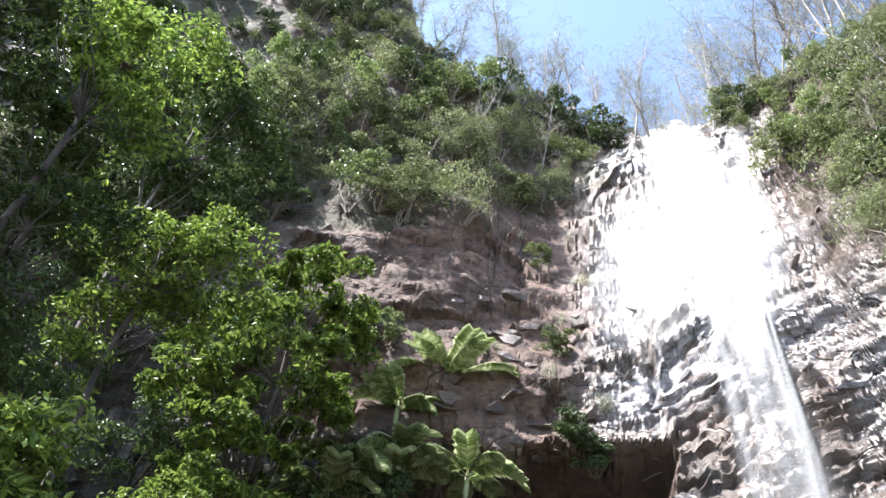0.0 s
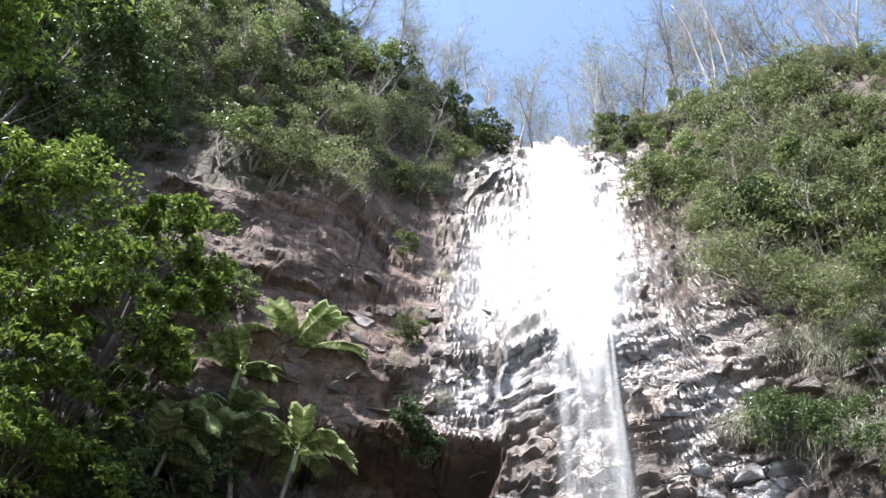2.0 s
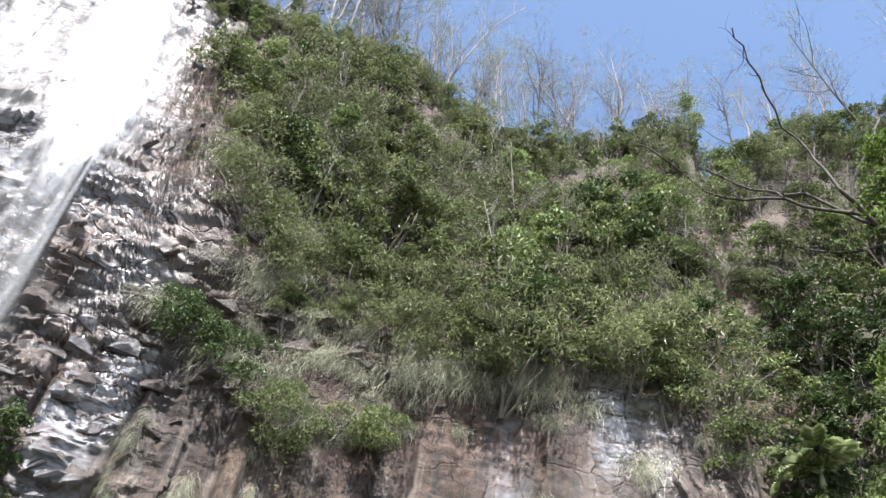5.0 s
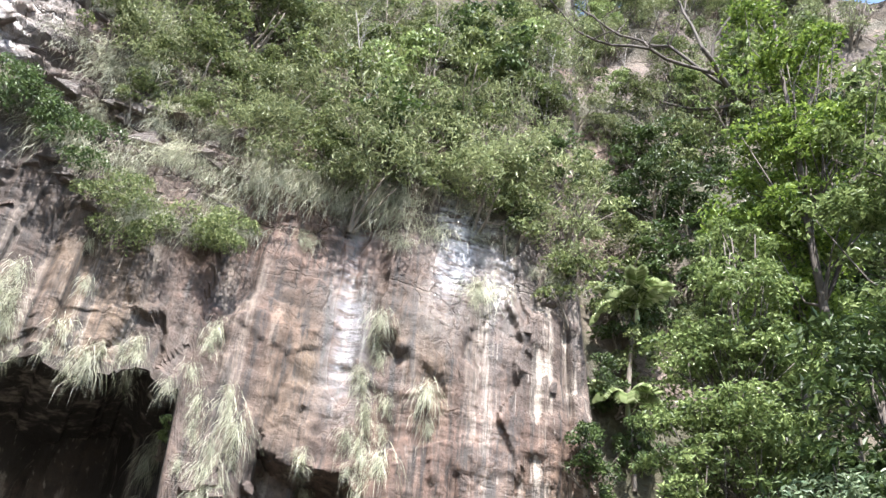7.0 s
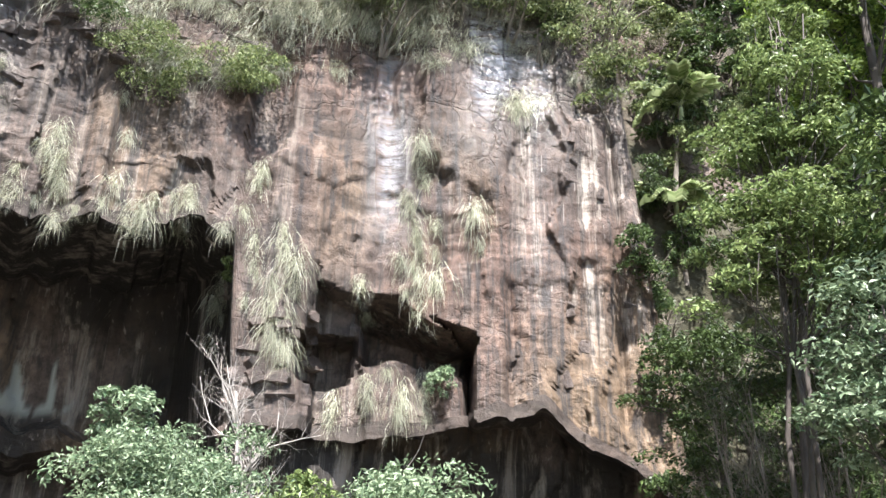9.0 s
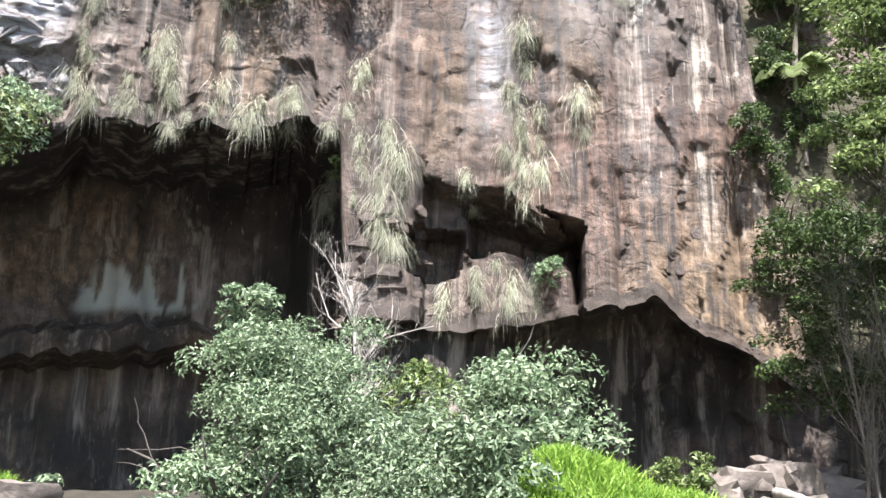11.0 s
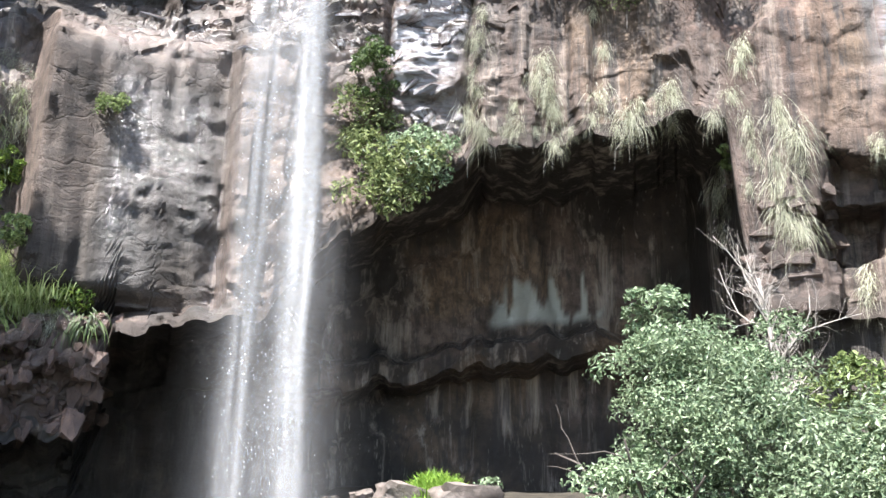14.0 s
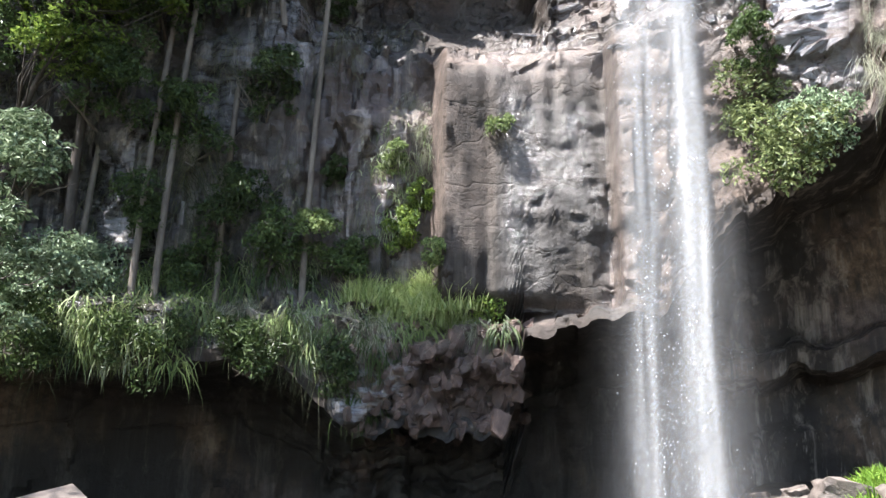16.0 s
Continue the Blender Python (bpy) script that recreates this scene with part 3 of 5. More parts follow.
def shrub_parts(owner, seed, width, tall, leaf, aspect, count, mat, clumps=16, stem_mat=None, feather=False):
    """Stems and a leafy crown of many clumps under owner."""
    rng = np.random.default_rng(seed)
    stems, cs, ds = [], [], []
    for k in range(5):
        a = rng.uniform(0, 6.28)
        stems.append(limb((0.1 * math.cos(a), 0.1 * math.sin(a), -0.6), (0.5 * math.cos(a), 0.5 * math.sin(a), 1), tall * rng.uniform(0.6, 0.85), 0.04 + 0.008 * tall, 0.012, rng, 6, 0.15))
    twigs = [t for s in stems for t in fork(s, 4, tall * 0.25, 0.5, rng)]
    for k in range(clumps):
        a, q = rng.uniform(0, 6.28), rng.uniform(0, 1) ** 0.6
        h = rng.uniform(0.08, 0.95)
        rad = width * 0.5 * q * math.sqrt(max(0.05, 1 - (h - 0.4) ** 2 / 0.5))
        c, d = clump_points((rad * math.cos(a), rad * math.sin(a), tall * h), width * rng.uniform(0.13, 0.24), count // clumps, rng)
        cs.append(c), ds.append(d)
    c, d = np.concatenate(cs), np.concatenate(ds)
    part("stem", tubes_mesh("stem", stems + twigs, 5), stem_mat or BARK, owner)
    part("crown", leaves_mesh("crown", c, leaf, aspect, rng, 0.1 if feather else 0.5, d), mat, owner)
    return owner


def crown_tree(owner, seed, height_, lobes, girth, leaf, aspect, count, mat, bark, clump=0.6, stems=1):
    """A tree with its base at owner: trunk(s), limbs that reach into the crown's lobes, and clumps of leaves over them.
    lobes: (x, y, z, radius across, radius up), from the base."""
    rng = np.random.default_rng(seed)
    trunks = []
    for k in range(stems):
        tx, ty = np.mean([q[0] for q in lobes]) + rng.normal() * 0.4 * (stems > 1), np.mean([q[1] for q in lobes]) + rng.normal() * 0.4 * (stems > 1)
        b0 = rng.normal(size=2) * 0.25 * (stems > 1)
        trunks.append([(np.array([b0[0] + (tx - b0[0]) * (j / 9) ** 1.4, b0[1] + (ty - b0[1]) * (j / 9) ** 1.4, -0.4 + (height_ + 0.4) * j / 9]) + rng.normal(size=3) * 0.07 * (0 < j < 9), girth * (1 - 0.8 * j / 9)) for j in range(10)])
        part("trunk", tubes_mesh("trunk", [trunks[-1]], 8), bark, owner)
    total = sum(q[3] ** 2 * q[4] for q in lobes)
    limbs, cs, ds = [], [], []
    for x, y, z, ra, ru in lobes:
        share = ra**2 * ru / total
        n = max(6, int(share * count / 110))
        for k in range(n):
            d = unit(rng.normal(size=3))
            if d[2] < -0.5:
                d[2] *= -1
            c = np.array([x, y, z]) + d * np.array([ra, ra, ru]) * rng.uniform(0.45, 1.0)
            tr = trunks[k % stems]
            j = int(np.clip(np.interp(c[2] - 0.5 * ra, [-0.4, height_], [0, 9]), 2, 8))
            s, r0 = tr[j]
            mid = (s + c) / 2 + rng.normal(size=3) * 0.25 + np.array([0, 0, -0.1 * ra])
            if k % 2 == 0:
                limbs.append([(s, r0 * 0.45), (s * 0.6 + mid * 0.4, r0 * 0.36), (mid, r0 * 0.25), (c, 0.012)])
            pts, dd = clump_points(c, clump * rng.uniform(0.6, 1.25), 110, rng, 0.55)
            cs.append(pts), ds.append(dd)
    part("limb", tubes_mesh("limb", limbs, 5), bark, owner)
    part("crown", leaves_mesh("crown", np.concatenate(cs), leaf, aspect, rng, 0.8, np.concatenate(ds) * 0.6), mat, owner)
    return owner


def bare_tree(owner, seed, tall, girth, bark, leaves=0, mat=None, spread=0.42, twiggy=4):
    """A slender forked tree with fine twigs, and a few clumps of leaves if asked for."""
    rng = np.random.default_rng(seed)
    trunk = limb((0, 0, -0.6), (rng.normal() * 0.12, rng.normal() * 0.12, 1), tall, girth, girth * 0.25, rng, 9, 0.06, 0.05)
    main = fork(trunk, 10, tall * 0.38, spread, rng, 0.22, 0.45, 0.55, 0.16, 0.06)
    twigs = [w for q in main for w in fork(q, 6, tall * 0.18, 0.45, rng, 0.25, 0.4, 0.6, 0.2, 0.05)]
    fine = [w for q in twigs for w in fork(q, twiggy, tall * 0.1, 0.5, rng, 0.15, 0.35, 0.75, 0.22, 0.03)]
    part("trunk", tubes_mesh("trunk", [trunk], 7), bark, owner)
    part("limb", tubes_mesh("limb", main + twigs, 4), bark, owner)
    tagged(part("twig", tubes_mesh("twig", fine, 3), bark, owner), kind="stuff")
    if leaves:
        cs, ds = [], []
        for k in range(leaves // 30):
            e = fine[int(rng.integers(len(fine)))][-1][0]
            c, d = clump_points(e, 0.5, 30, rng)
            cs.append(c), ds.append(d)
        part("crown", leaves_mesh("crown", np.concatenate(cs), 0.14, 0.25, rng, 0.2, np.concatenate(ds)), mat, owner)
    return owner


def frond_mesh(length, droop, rng, pairs=24, width=0.17, leaflet=0.62):
    """One feather-shaped palm frond along +X, hanging at its end, with a rib and two rows of leaflets."""
    s = np.linspace(0, 1, 14)
    rise = 0.75 * s - droop * s**2.2
    rib = np.stack([length * s * (1 - 0.18 * s * droop), 0 * s, length * 0.6 * rise], 1)
    vs, fs = [], []
    w = 0.03 * (1 - 0.85 * s)
    for k in range(14):
        vs += [rib[k] + (0, -w[k], 0), rib[k] + (0, w[k], 0), rib[k] + (0, 0, -w[k] * 1.2)]
    for k in range(13):
        for j in range(3):
            a, b = k * 3 + j, k * 3 + (j + 1) % 3
            fs.append((a, b, b + 3, a + 3))
    for k in range(pairs):
        u = 0.12 + 0.88 * (k + 0.5) / pairs
        c = np.array([np.interp(u, s, rib[:, j]) for j in range(3)])
        ll = leaflet * (0.45 + 1.1 * u * (1.15 - u) * 1.6) * rng.uniform(0.85, 1.1)
        for sd in (-1, 1):
            d1 = np.array([0.45, sd * 0.9, 0.12])
            m1 = c + d1 * ll * 0.55
            m2 = c + d1 * ll * 0.9 + np.array([0.05, 0, -0.4 * ll])
            o = np.array([width * 0.7, 0, 0])
            i = len(vs)
            vs += [c - o * 0.5, c + o * 0.5, m1 - o, m1 + o, m2]
            fs += [(i, i + 1, i + 3, i + 2), (i + 2, i + 3, i + 4)]
    return raw_mesh("frond", np.array(vs), fs)


def tuft_mesh(seed, blades, length, spread, width=0.02, tall=0.5, fall=0.75):
    """Grass that springs a little from a wall (towards -Y) and hangs down it in strings."""
    rng = np.random.default_rng(seed)
    vs, fs = [], []
    for k in range(blades):
        root = np.array([rng.normal() * spread * 0.4, 0.06, rng.normal() * tall])
        d = unit(np.array([rng.normal() * 0.4, -rng.uniform(0.15, 0.6), rng.uniform(-0.3, 0.7)]))
        ll = length * rng.uniform(0.3, 1.2)
        wv = np.array([width * rng.uniform(0.5, 1.4), 0, 0])
        base = len(vs)
        p = root.copy()
        for j in range(5):
            s = j / 4
            vs += [p - wv * (1 - s) * 0.5, p + wv * (1 - s) * 0.5 + (0, 0.004, 0)]
            d = unit(d + np.array([rng.normal() * 0.12, 0.1, -fall]))
            p = p + d * ll / 4
        for j in range(4):
            a = base + 2 * j
            fs.append((a, a + 1, a + 3, a + 2))
    return raw_mesh("blade_clump", np.array(vs), fs)


def boulder_mesh(seed, squash=0.7):
    bm = bmesh.new()
    bmesh.ops.create_icosphere(bm, subdivisions=3, radius=1)
    off = Vector((seed * 3.1, seed * 1.7, 0))
    for v in bm.verts:
        n = v.co.normalized()
        cut = min(1.25, 0.72 / max(abs(n.x + 0.2 * n.y), abs(n.y - 0.25 * n.z), abs(n.z + 0.15 * n.x), 0.01))
        v.co = n * cut * (1 + 0.22 * noise.noise(n * 1.6 + off) + 0.08 * noise.noise(n * 4 + off))
        v.co.z *= squash
    me = bpy.data.meshes.new("boulder")
    bm.to_mesh(me)
    bm.free()
    me.materials.append(STONE)
    me.set_sharp_from_angle(angle=radians(40))
    return me


def place(az, dist):
    """A point on the ground at that bearing and distance."""
    p = bearing(az) * dist
    return Vector((p.x, p.y, float(ground_height(np.array([p.x]), np.array([p.y]))[0])))


def turn_to_centre(p):
    """Degrees about Z that turn -Y towards the middle of the floor."""
    return math.degrees(math.atan2(-p.x, p.y))


# ---- scrub on the slope above the cliff ----
def slope_scrub():
    rng = np.random.default_rng(5)
    kinds = []
    for k, (w, h, leaf, asp, n, mat, name, lab) in enumerate([
        (2.6, 2.0, 0.155, 0.42, 1700, LEAF_SLOPE, "shrub", "dense olive-green shrub rooted on the steep slope"),
        (3.2, 2.6, 0.2, 0.22, 1900, LEAF_FINE, "bush", "feathery grey-green bush rooted on the steep slope"),
        (2.2, 2.8, 0.165, 0.42, 1600, LEAF_SLOPE, "shrub", "upright olive-green shrub rooted on the steep slope"),
        (3.6, 2.4, 0.2, 0.2, 2000, LEAF_FINE, "bush", "wide feathery bush hanging over the rock edge"),
        (2.4, 3.4, 0.19, 0.45, 1700, LEAF_RIGHT, "sapling", "fresh green sapling among the slope scrub"),
        (3.0, 3.2, 0.22, 0.45, 1800, LEAF_DARK_SHADED, "shrub", "dark leafy shrub on the shaded wooded slope"),
    ]):
        kinds.append(shrub_parts(thing(name, lab, "shrub", "shrubs on the slope"), 40 + k, w, h, leaf, asp, n, mat, feather=asp < 0.3))
    used = [False] * 6
    spots = []
    for az in np.arange(30, 108, 2.05):
        lo, hi = float(table(az, ROCK_EL)), float(table(az, SKY_EL))
        for el in np.arange(lo + 0.2, hi + 1.6, 2.6 if az < 36 else 2.6):
            spots.append((az + rng.uniform(-0.9, 0.9), el + rng.uniform(-1.0, 1.0), rng.uniform(0.6, 1.45)))
    for az in np.arange(29, 108, 1.3):
        spots.append((az, float(table(az, SKY_EL)) - 0.4, rng.uniform(1.1, 1.7)))
    for n in range(36):
        az = rng.uniform(58, 104)
        spots.append((az, float(table(az, SKY_EL)) - rng.uniform(2.5, 9), rng.uniform(0.7, 1.1)))
    for az in np.arange(-42, 19.5, 2.3):
        lo, hi = float(table(az, ROCK_EL)), float(table(az, SKY_EL))
        for el in np.arange(lo + 0.3, hi + 1.2, 2.3):
            if (-16.5 < az < -13 and 46 < el < 54):
                continue
            spots.append((az + rng.uniform(-1, 1), el + rng.uniform(-1, 1), rng.uniform(0.9, 1.35)))
    for az, el, s in spots:
        k = int(rng.choice(6, p=[0.3, 0.25, 0.13, 0.17, 0.12, 0.03]))
        if az < -14 and rng.uniform() < 0.4:
            k = 5
        if az > 78 and el < 41 and rng.uniform() < 0.35:
            k = 5
        edge = float(table(az, SKY_EL)) - 0.9
        if az > 30 and el < float(table(az, ROCK_EL)) + 3 and k in (2, 4):
            k = 3 if k == 4 else 1
        if -36 < az < -26 and el > 51:
            s = 0.5 * s
        if el > edge - 1.5:
            el, s = min(el, edge), 0.62 * s
        p, nor = on_cliff(az, el)
        p = p - Vector((0, 0, 0.35))
        lean = rng.uniform(5, 22)
        m = Matrix.Translation(p) @ pose(0, 0, 0, 0, 0, turn_to_centre(p)) @ pose(0, 0, 0, lean, 0, 0) @ pose(0, 0, 0, 0, 0, rng.uniform(0, 360))
        if not used[k]:
            used[k] = True
            kinds[k].matrix_basis, c = m, kinds[k]
        else:
            c = copy_thing(kinds[k], m)
        c.scale = (s, s, s * rng.uniform(0.85, 1.2))


slope_scrub()


# ---- thin pale gums and dead trees along the skyline ----
def skyline_trees():
    rng = np.random.default_rng(9)
    rows = [(-9, 7), (-4, 8), (1, 8), (4, 9), (8, 9), (11, 9), (14, 8), (17.5, 7), (20, 8), (22, 11), (24.3, 8), (26, 9), (28, 11), (30, 10), (32, 11), (34.5, 9), (37, 11), (39, 13), (41, 12), (43, 13), (46, 14), (49.5, 12), (52.5, 9), (55, 8), (57.5, 8.5), (60, 8), (62.5, 8.5), (65.2, 14), (67.5, 8), (70.5, 10), (72.5, 9), (74.5, 12), (77.5, 12.5), (79, 9), (81, 9), (83.5, 9), (86, 10), (89, 10), (92, 10), (95, 11), (98, 11), (101, 12), (105, 12)] + [(a, 8 + (a * 7) % 5) for a in (3, 6.5, 10, 16, 19, 21, 23.3, 25.2, 27, 29, 31.2, 33, 35.7, 38, 40.2, 42, 44.5, 47.5, 51, 53.7, 58.8, 63.7, 69, 75.8, 85, 90.5, -7, -2, 2, 5, 8.8, 12.5, 28.5, 31.6, 34, 36.4, 44, 48.4, 50.3, 56.4, 61.2, 71.6)]
    for k, (az, h) in enumerate(rows):
        dead = k % 2 == 0 or az in (65.2, 28, 39, 22)
        p, _ = on_cliff(az, float(table(az, SKY_EL)) - 0.8)
        if 19 < az < 29:
            p = p + bearing(az) * 3.6 + Vector((0, 0, 0.5))
        dark = k % 4 == 1
        t = thing("bare_tree" if dead else "gum_tree", "dead pale tree with bare forked limbs on the cliff top" if dead else "slender pale gum tree with sparse grey-green leaves on the cliff top", "tree", "trees on the skyline", p)
        h = h * 1.2
        bare_tree(t, 200 + k, h, 0.035 + 0.0045 * h, DARK_BARK if dark else PALE_BARK, 300 if dead else (2100 if az < 50 else 1200), LEAF_GUM, 0.26 + 0.1 * rng.uniform())


skyline_trees()


# ---- thin saplings that stand out of the slope scrub ----
def slope_saplings():
    rng = np.random.default_rng(19)
    kinds = []
    for k in range(5):
        t = thing("thin_tree", "thin pale sapling with few leaves standing out of the scrub", "tree", "thin trees on the slope")
        bare_tree(t, 260 + k, 4.2 + 0.5 * k, 0.05, PALE_BARK if k % 2 else BARK, (0, 180, 240, 0, 300)[k], LEAF_GUM, 0.3, 2)
        kinds.append([t, False])
    for n in range(46):
        az = rng.uniform(34, 100) if n < 38 else rng.uniform(-10, 16)
        lo, hi = float(table(az, ROCK_EL)), float(table(az, SKY_EL))
        p, _ = on_cliff(az, lo + (hi - lo) * rng.uniform(0.2, 0.95))
        k = n % 5
        m = Matrix.Translation(p) @ pose(0, 0, 0, rng.uniform(-8, 8), rng.uniform(-8, 8), rng.uniform(0, 360))
        if not kinds[k][1]:
            kinds[k][1], kinds[k][0].matrix_basis, c = True, m, kinds[k][0]
        else:
            c = copy_thing(kinds[k][0], m)
        q = rng.uniform(0.7, 1.3)
        c.scale = (q, q, q)


slope_saplings()


def at_bearing(az, el, dist):
    p = bearing(az) * dist
    return Vector((p.x, p.y, height(dist, el)))


# ---- trees at the left-hand side ----
def crowned(name, label, group, az, d, lobes, seed, count, mat, bark, leaf=0.2, aspect=0.42, girth=0.2, clump=0.62, stems=1):
    """A tree on the floor whose crown's lobes stand at (bearing, slope, radius across, radius up)."""
    base = place(az, d) if d < 24 else on_cliff(az, 9.4)[0]
    t = thing(name, label, "tree", group, base)
    ls = [tuple(at_bearing(a, e, d + dd) - base) + (ra, ru) for a, e, dd, ra, ru in lobes]
    return crown_tree(t, seed, max(q[2] for q in ls), ls, girth, leaf, aspect, count, mat, bark, clump, stems)


def left_trees():
    g = "rainforest trees"
    crowned("rainforest_tree", "broadleaf rainforest tree with a sunlit bright green layered crown", g, -13.5, 25, [(-13, 43.2, 0, 2.6, 1.8), (-18.5, 40, -0.5, 2.4, 1.5), (-9.3, 39.8, 0.3, 2.0, 1.6), (-14.5, 36.5, -1.0, 2.9, 1.2), (-19.5, 35, -0.6, 2.0, 1.1), (-9.8, 35, -0.4, 2.0, 1.1), (-14.5, 31.5, -0.6, 2.5, 1.2)], 300, 15000, LEAF_BRIGHT, DARK_BARK, 0.3, 0.45, 0.2, 0.55)
    crowned("rainforest_tree", "rainforest tree with a rounded bright green crown against the dark cliff", g, -26, 18, [(-22, 43.5, 0, 1.4, 1.2), (-26.5, 42.0, 0, 1.5, 1.3), (-32, 41.5, -0.3, 1.3, 1.0), (-24, 39, 0.4, 1.5, 1.0), (-29, 37, 0, 1.0, 1.2), (-28.5, 33.5, 0, 0.9, 1.1)], 301, 9500, LEAF_BRIGHT, DARK_BARK)
    crowned("rainforest_tree", "tall dark-stemmed rainforest tree with a glossy spreading crown", g, -40, 15, [(-38, 52, 0, 1.7, 1.2), (-43, 50.5, 0, 1.9, 1.3), (-33, 54.5, 0.3, 1.2, 1.0), (-36, 48, 0, 1.6, 0.9)], 302, 9000, LEAF_BRIGHT, DARK_BARK)
    crowned("rainforest_tree", "small rainforest tree with sunlit leaves at the forest edge", g, -29.5, 13, [(-29, 27.5, 0, 0.9, 0.9), (-27.5, 24.5, 0, 0.9, 0.8)], 303, 2600, LEAF_BRIGHT, DARK_BARK, girth=0.1)
    crowned("rainforest_tree", "low rainforest tree with green leaves half in shade", g, -19, 25, [(-17, 28, 0, 2.2, 1.4), (-12, 28, 0.5, 1.9, 1.2), (-15, 24, 0, 1.8, 1.2)], 304, 8500, LEAF_BRIGHT, DARK_BARK)
    crowned("rainforest_tree", "shaded rainforest tree with dark dense leaves", g, -36, 16, [(-35, 40, 0, 1.8, 1.8), (-38, 34, 0, 1.8, 1.8), (-33, 30, 0, 1.5, 1.5), (-40, 44, 0, 1.8, 1.6)], 305, 8000, LEAF_DARK_SHADED, DARK_BARK)
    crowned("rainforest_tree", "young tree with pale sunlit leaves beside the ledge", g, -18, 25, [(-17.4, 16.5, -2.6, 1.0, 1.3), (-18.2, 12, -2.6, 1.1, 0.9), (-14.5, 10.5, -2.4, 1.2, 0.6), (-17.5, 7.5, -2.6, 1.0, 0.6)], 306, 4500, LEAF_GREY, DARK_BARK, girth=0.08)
    crowned("rainforest_tree", "dark dense rainforest tree against the shaded slope", g, -30, 20, [(-30, 52, 0, 2.2, 2.0), (-25, 51, 0.4, 1.8, 1.6), (-35, 50, 0, 2.2, 1.8), (-27, 47, 0, 2.0, 1.4)], 308, 11000, LEAF_DARK_SHADED, DARK_BARK, 0.24)
    # Added almost wholly out of view, to cast shade on the lower left trees.
    crowned("rainforest_tree", "tall tree added at the edge of the clearing, mostly out of view", g, -57, 18, [(-57, 47, 0, 3.0, 2.4), (-53.5, 42, 0.5, 2.6, 2.0), (-60, 42, 0, 2.6, 2.2), (-56, 52.5, 0.5, 2.4, 1.8)], 309, 15000, LEAF_DARK_SHADED, DARK_BARK, 0.3)
    crowned("rainforest_tree", "tall tree added at the edge of the clearing, mostly out of view", g, -50, 13, [(-50, 48, 0, 2.0, 2.2), (-52, 38, 0, 2, 2)], 307, 6000, LEAF_DARK_SHADED, DARK_BARK)


left_trees()


# ---- palms ----
def palm(az, root_el, crown_az, crown_el, frond_len, fronds, seed, label, group="slender palms"):
    """A palm rooted on the rock at one bearing and slope, with its crown at another."""
    rng = np.random.default_rng(seed)
    root, _ = on_cliff(az, root_el)
    dist = math.hypot(root.x, root.y) - 0.4
    head = at_bearing(crown_az, crown_el, dist) - root
    t = thing("palm", label, "palm", group, root)
    n = 14
    stem = [(np.array([head.x * (k / n) ** 1.5, head.y * (k / n) ** 1.5, head.z * k / n]), (0.11 - 0.035 * k / n) * (1.04 if k % 2 else 1)) for k in range(n + 1)]
    part("trunk", tubes_mesh("trunk", [stem], 9), BARK, t, "slim grey ringed palm trunk")
    shaft = [(np.array(head) + np.array([0, 0, -0.9 + 0.3 * k]), (0.085, 0.11, 0.1, 0.06, 0.03)[k]) for k in range(5)]
    part("crownshaft", tubes_mesh("crownshaft", [shaft], 9), LEAF_PALM, t, "smooth green crownshaft")
    for k in range(fronds):
        f = part("frond", frond_mesh(frond_len * rng.uniform(0.85, 1.15), rng.uniform(0.6, 1.45), rng), LEAF_PALM, t)
        f.matrix_basis = Matrix.Translation(head) @ pose(0, 0, 0, 0, 0, 360 * k / fronds + rng.uniform(-14, 14)) @ pose(0, 0, 0, 0, rng.uniform(-38, 5), 0)
    return t


palm(0.4, 35.0, 0.0, 39.4, 3.0, 13, 1, "palm with arching sunlit feather fronds rooted on the cliff")
palm(-3.0, 33.5, -3.8, 37.4, 2.2, 8, 2, "smaller palm with broad drooping fronds under a taller one")
palm(-1.0, 27.5, -2.9, 33.2, 2.0, 8, 3, "slender palm with pale drooping fronds below larger ones")
palm(-4.4, 9.4, -3.0, 34.5, 2.2, 8, 11, "shaded slender palm on the ledge")
palm(-8.2, 9.4, -6.6, 33.0, 2.2, 8, 12, "shaded slender palm on the ledge")
palm(1.2, 9.6, 2.4, 33.5, 2.2, 7, 13, "shaded slender palm beside the wet wall")
palm(-9.6, 9.4, -8.0, 31.0, 2.4, 8, 4, "shaded slender palm on the ledge")
palm(-12.9, 9.4, -11.2, 29.0, 2.4, 8, 5, "shaded slender palm on the ledge")
palm(-16.5, 9.4, -14.6, 27.0, 2.4, 8, 8, "shaded slender palm on the ledge")
palm(88.6, 24, 89.6, 30.6, 2.2, 10, 6, "palm with sunlit pale fronds beside the cliff corner")
palm(88.8, 19, 88.6, 24.6, 1.6, 8, 7, "young palm with short fronds in the gully corner")


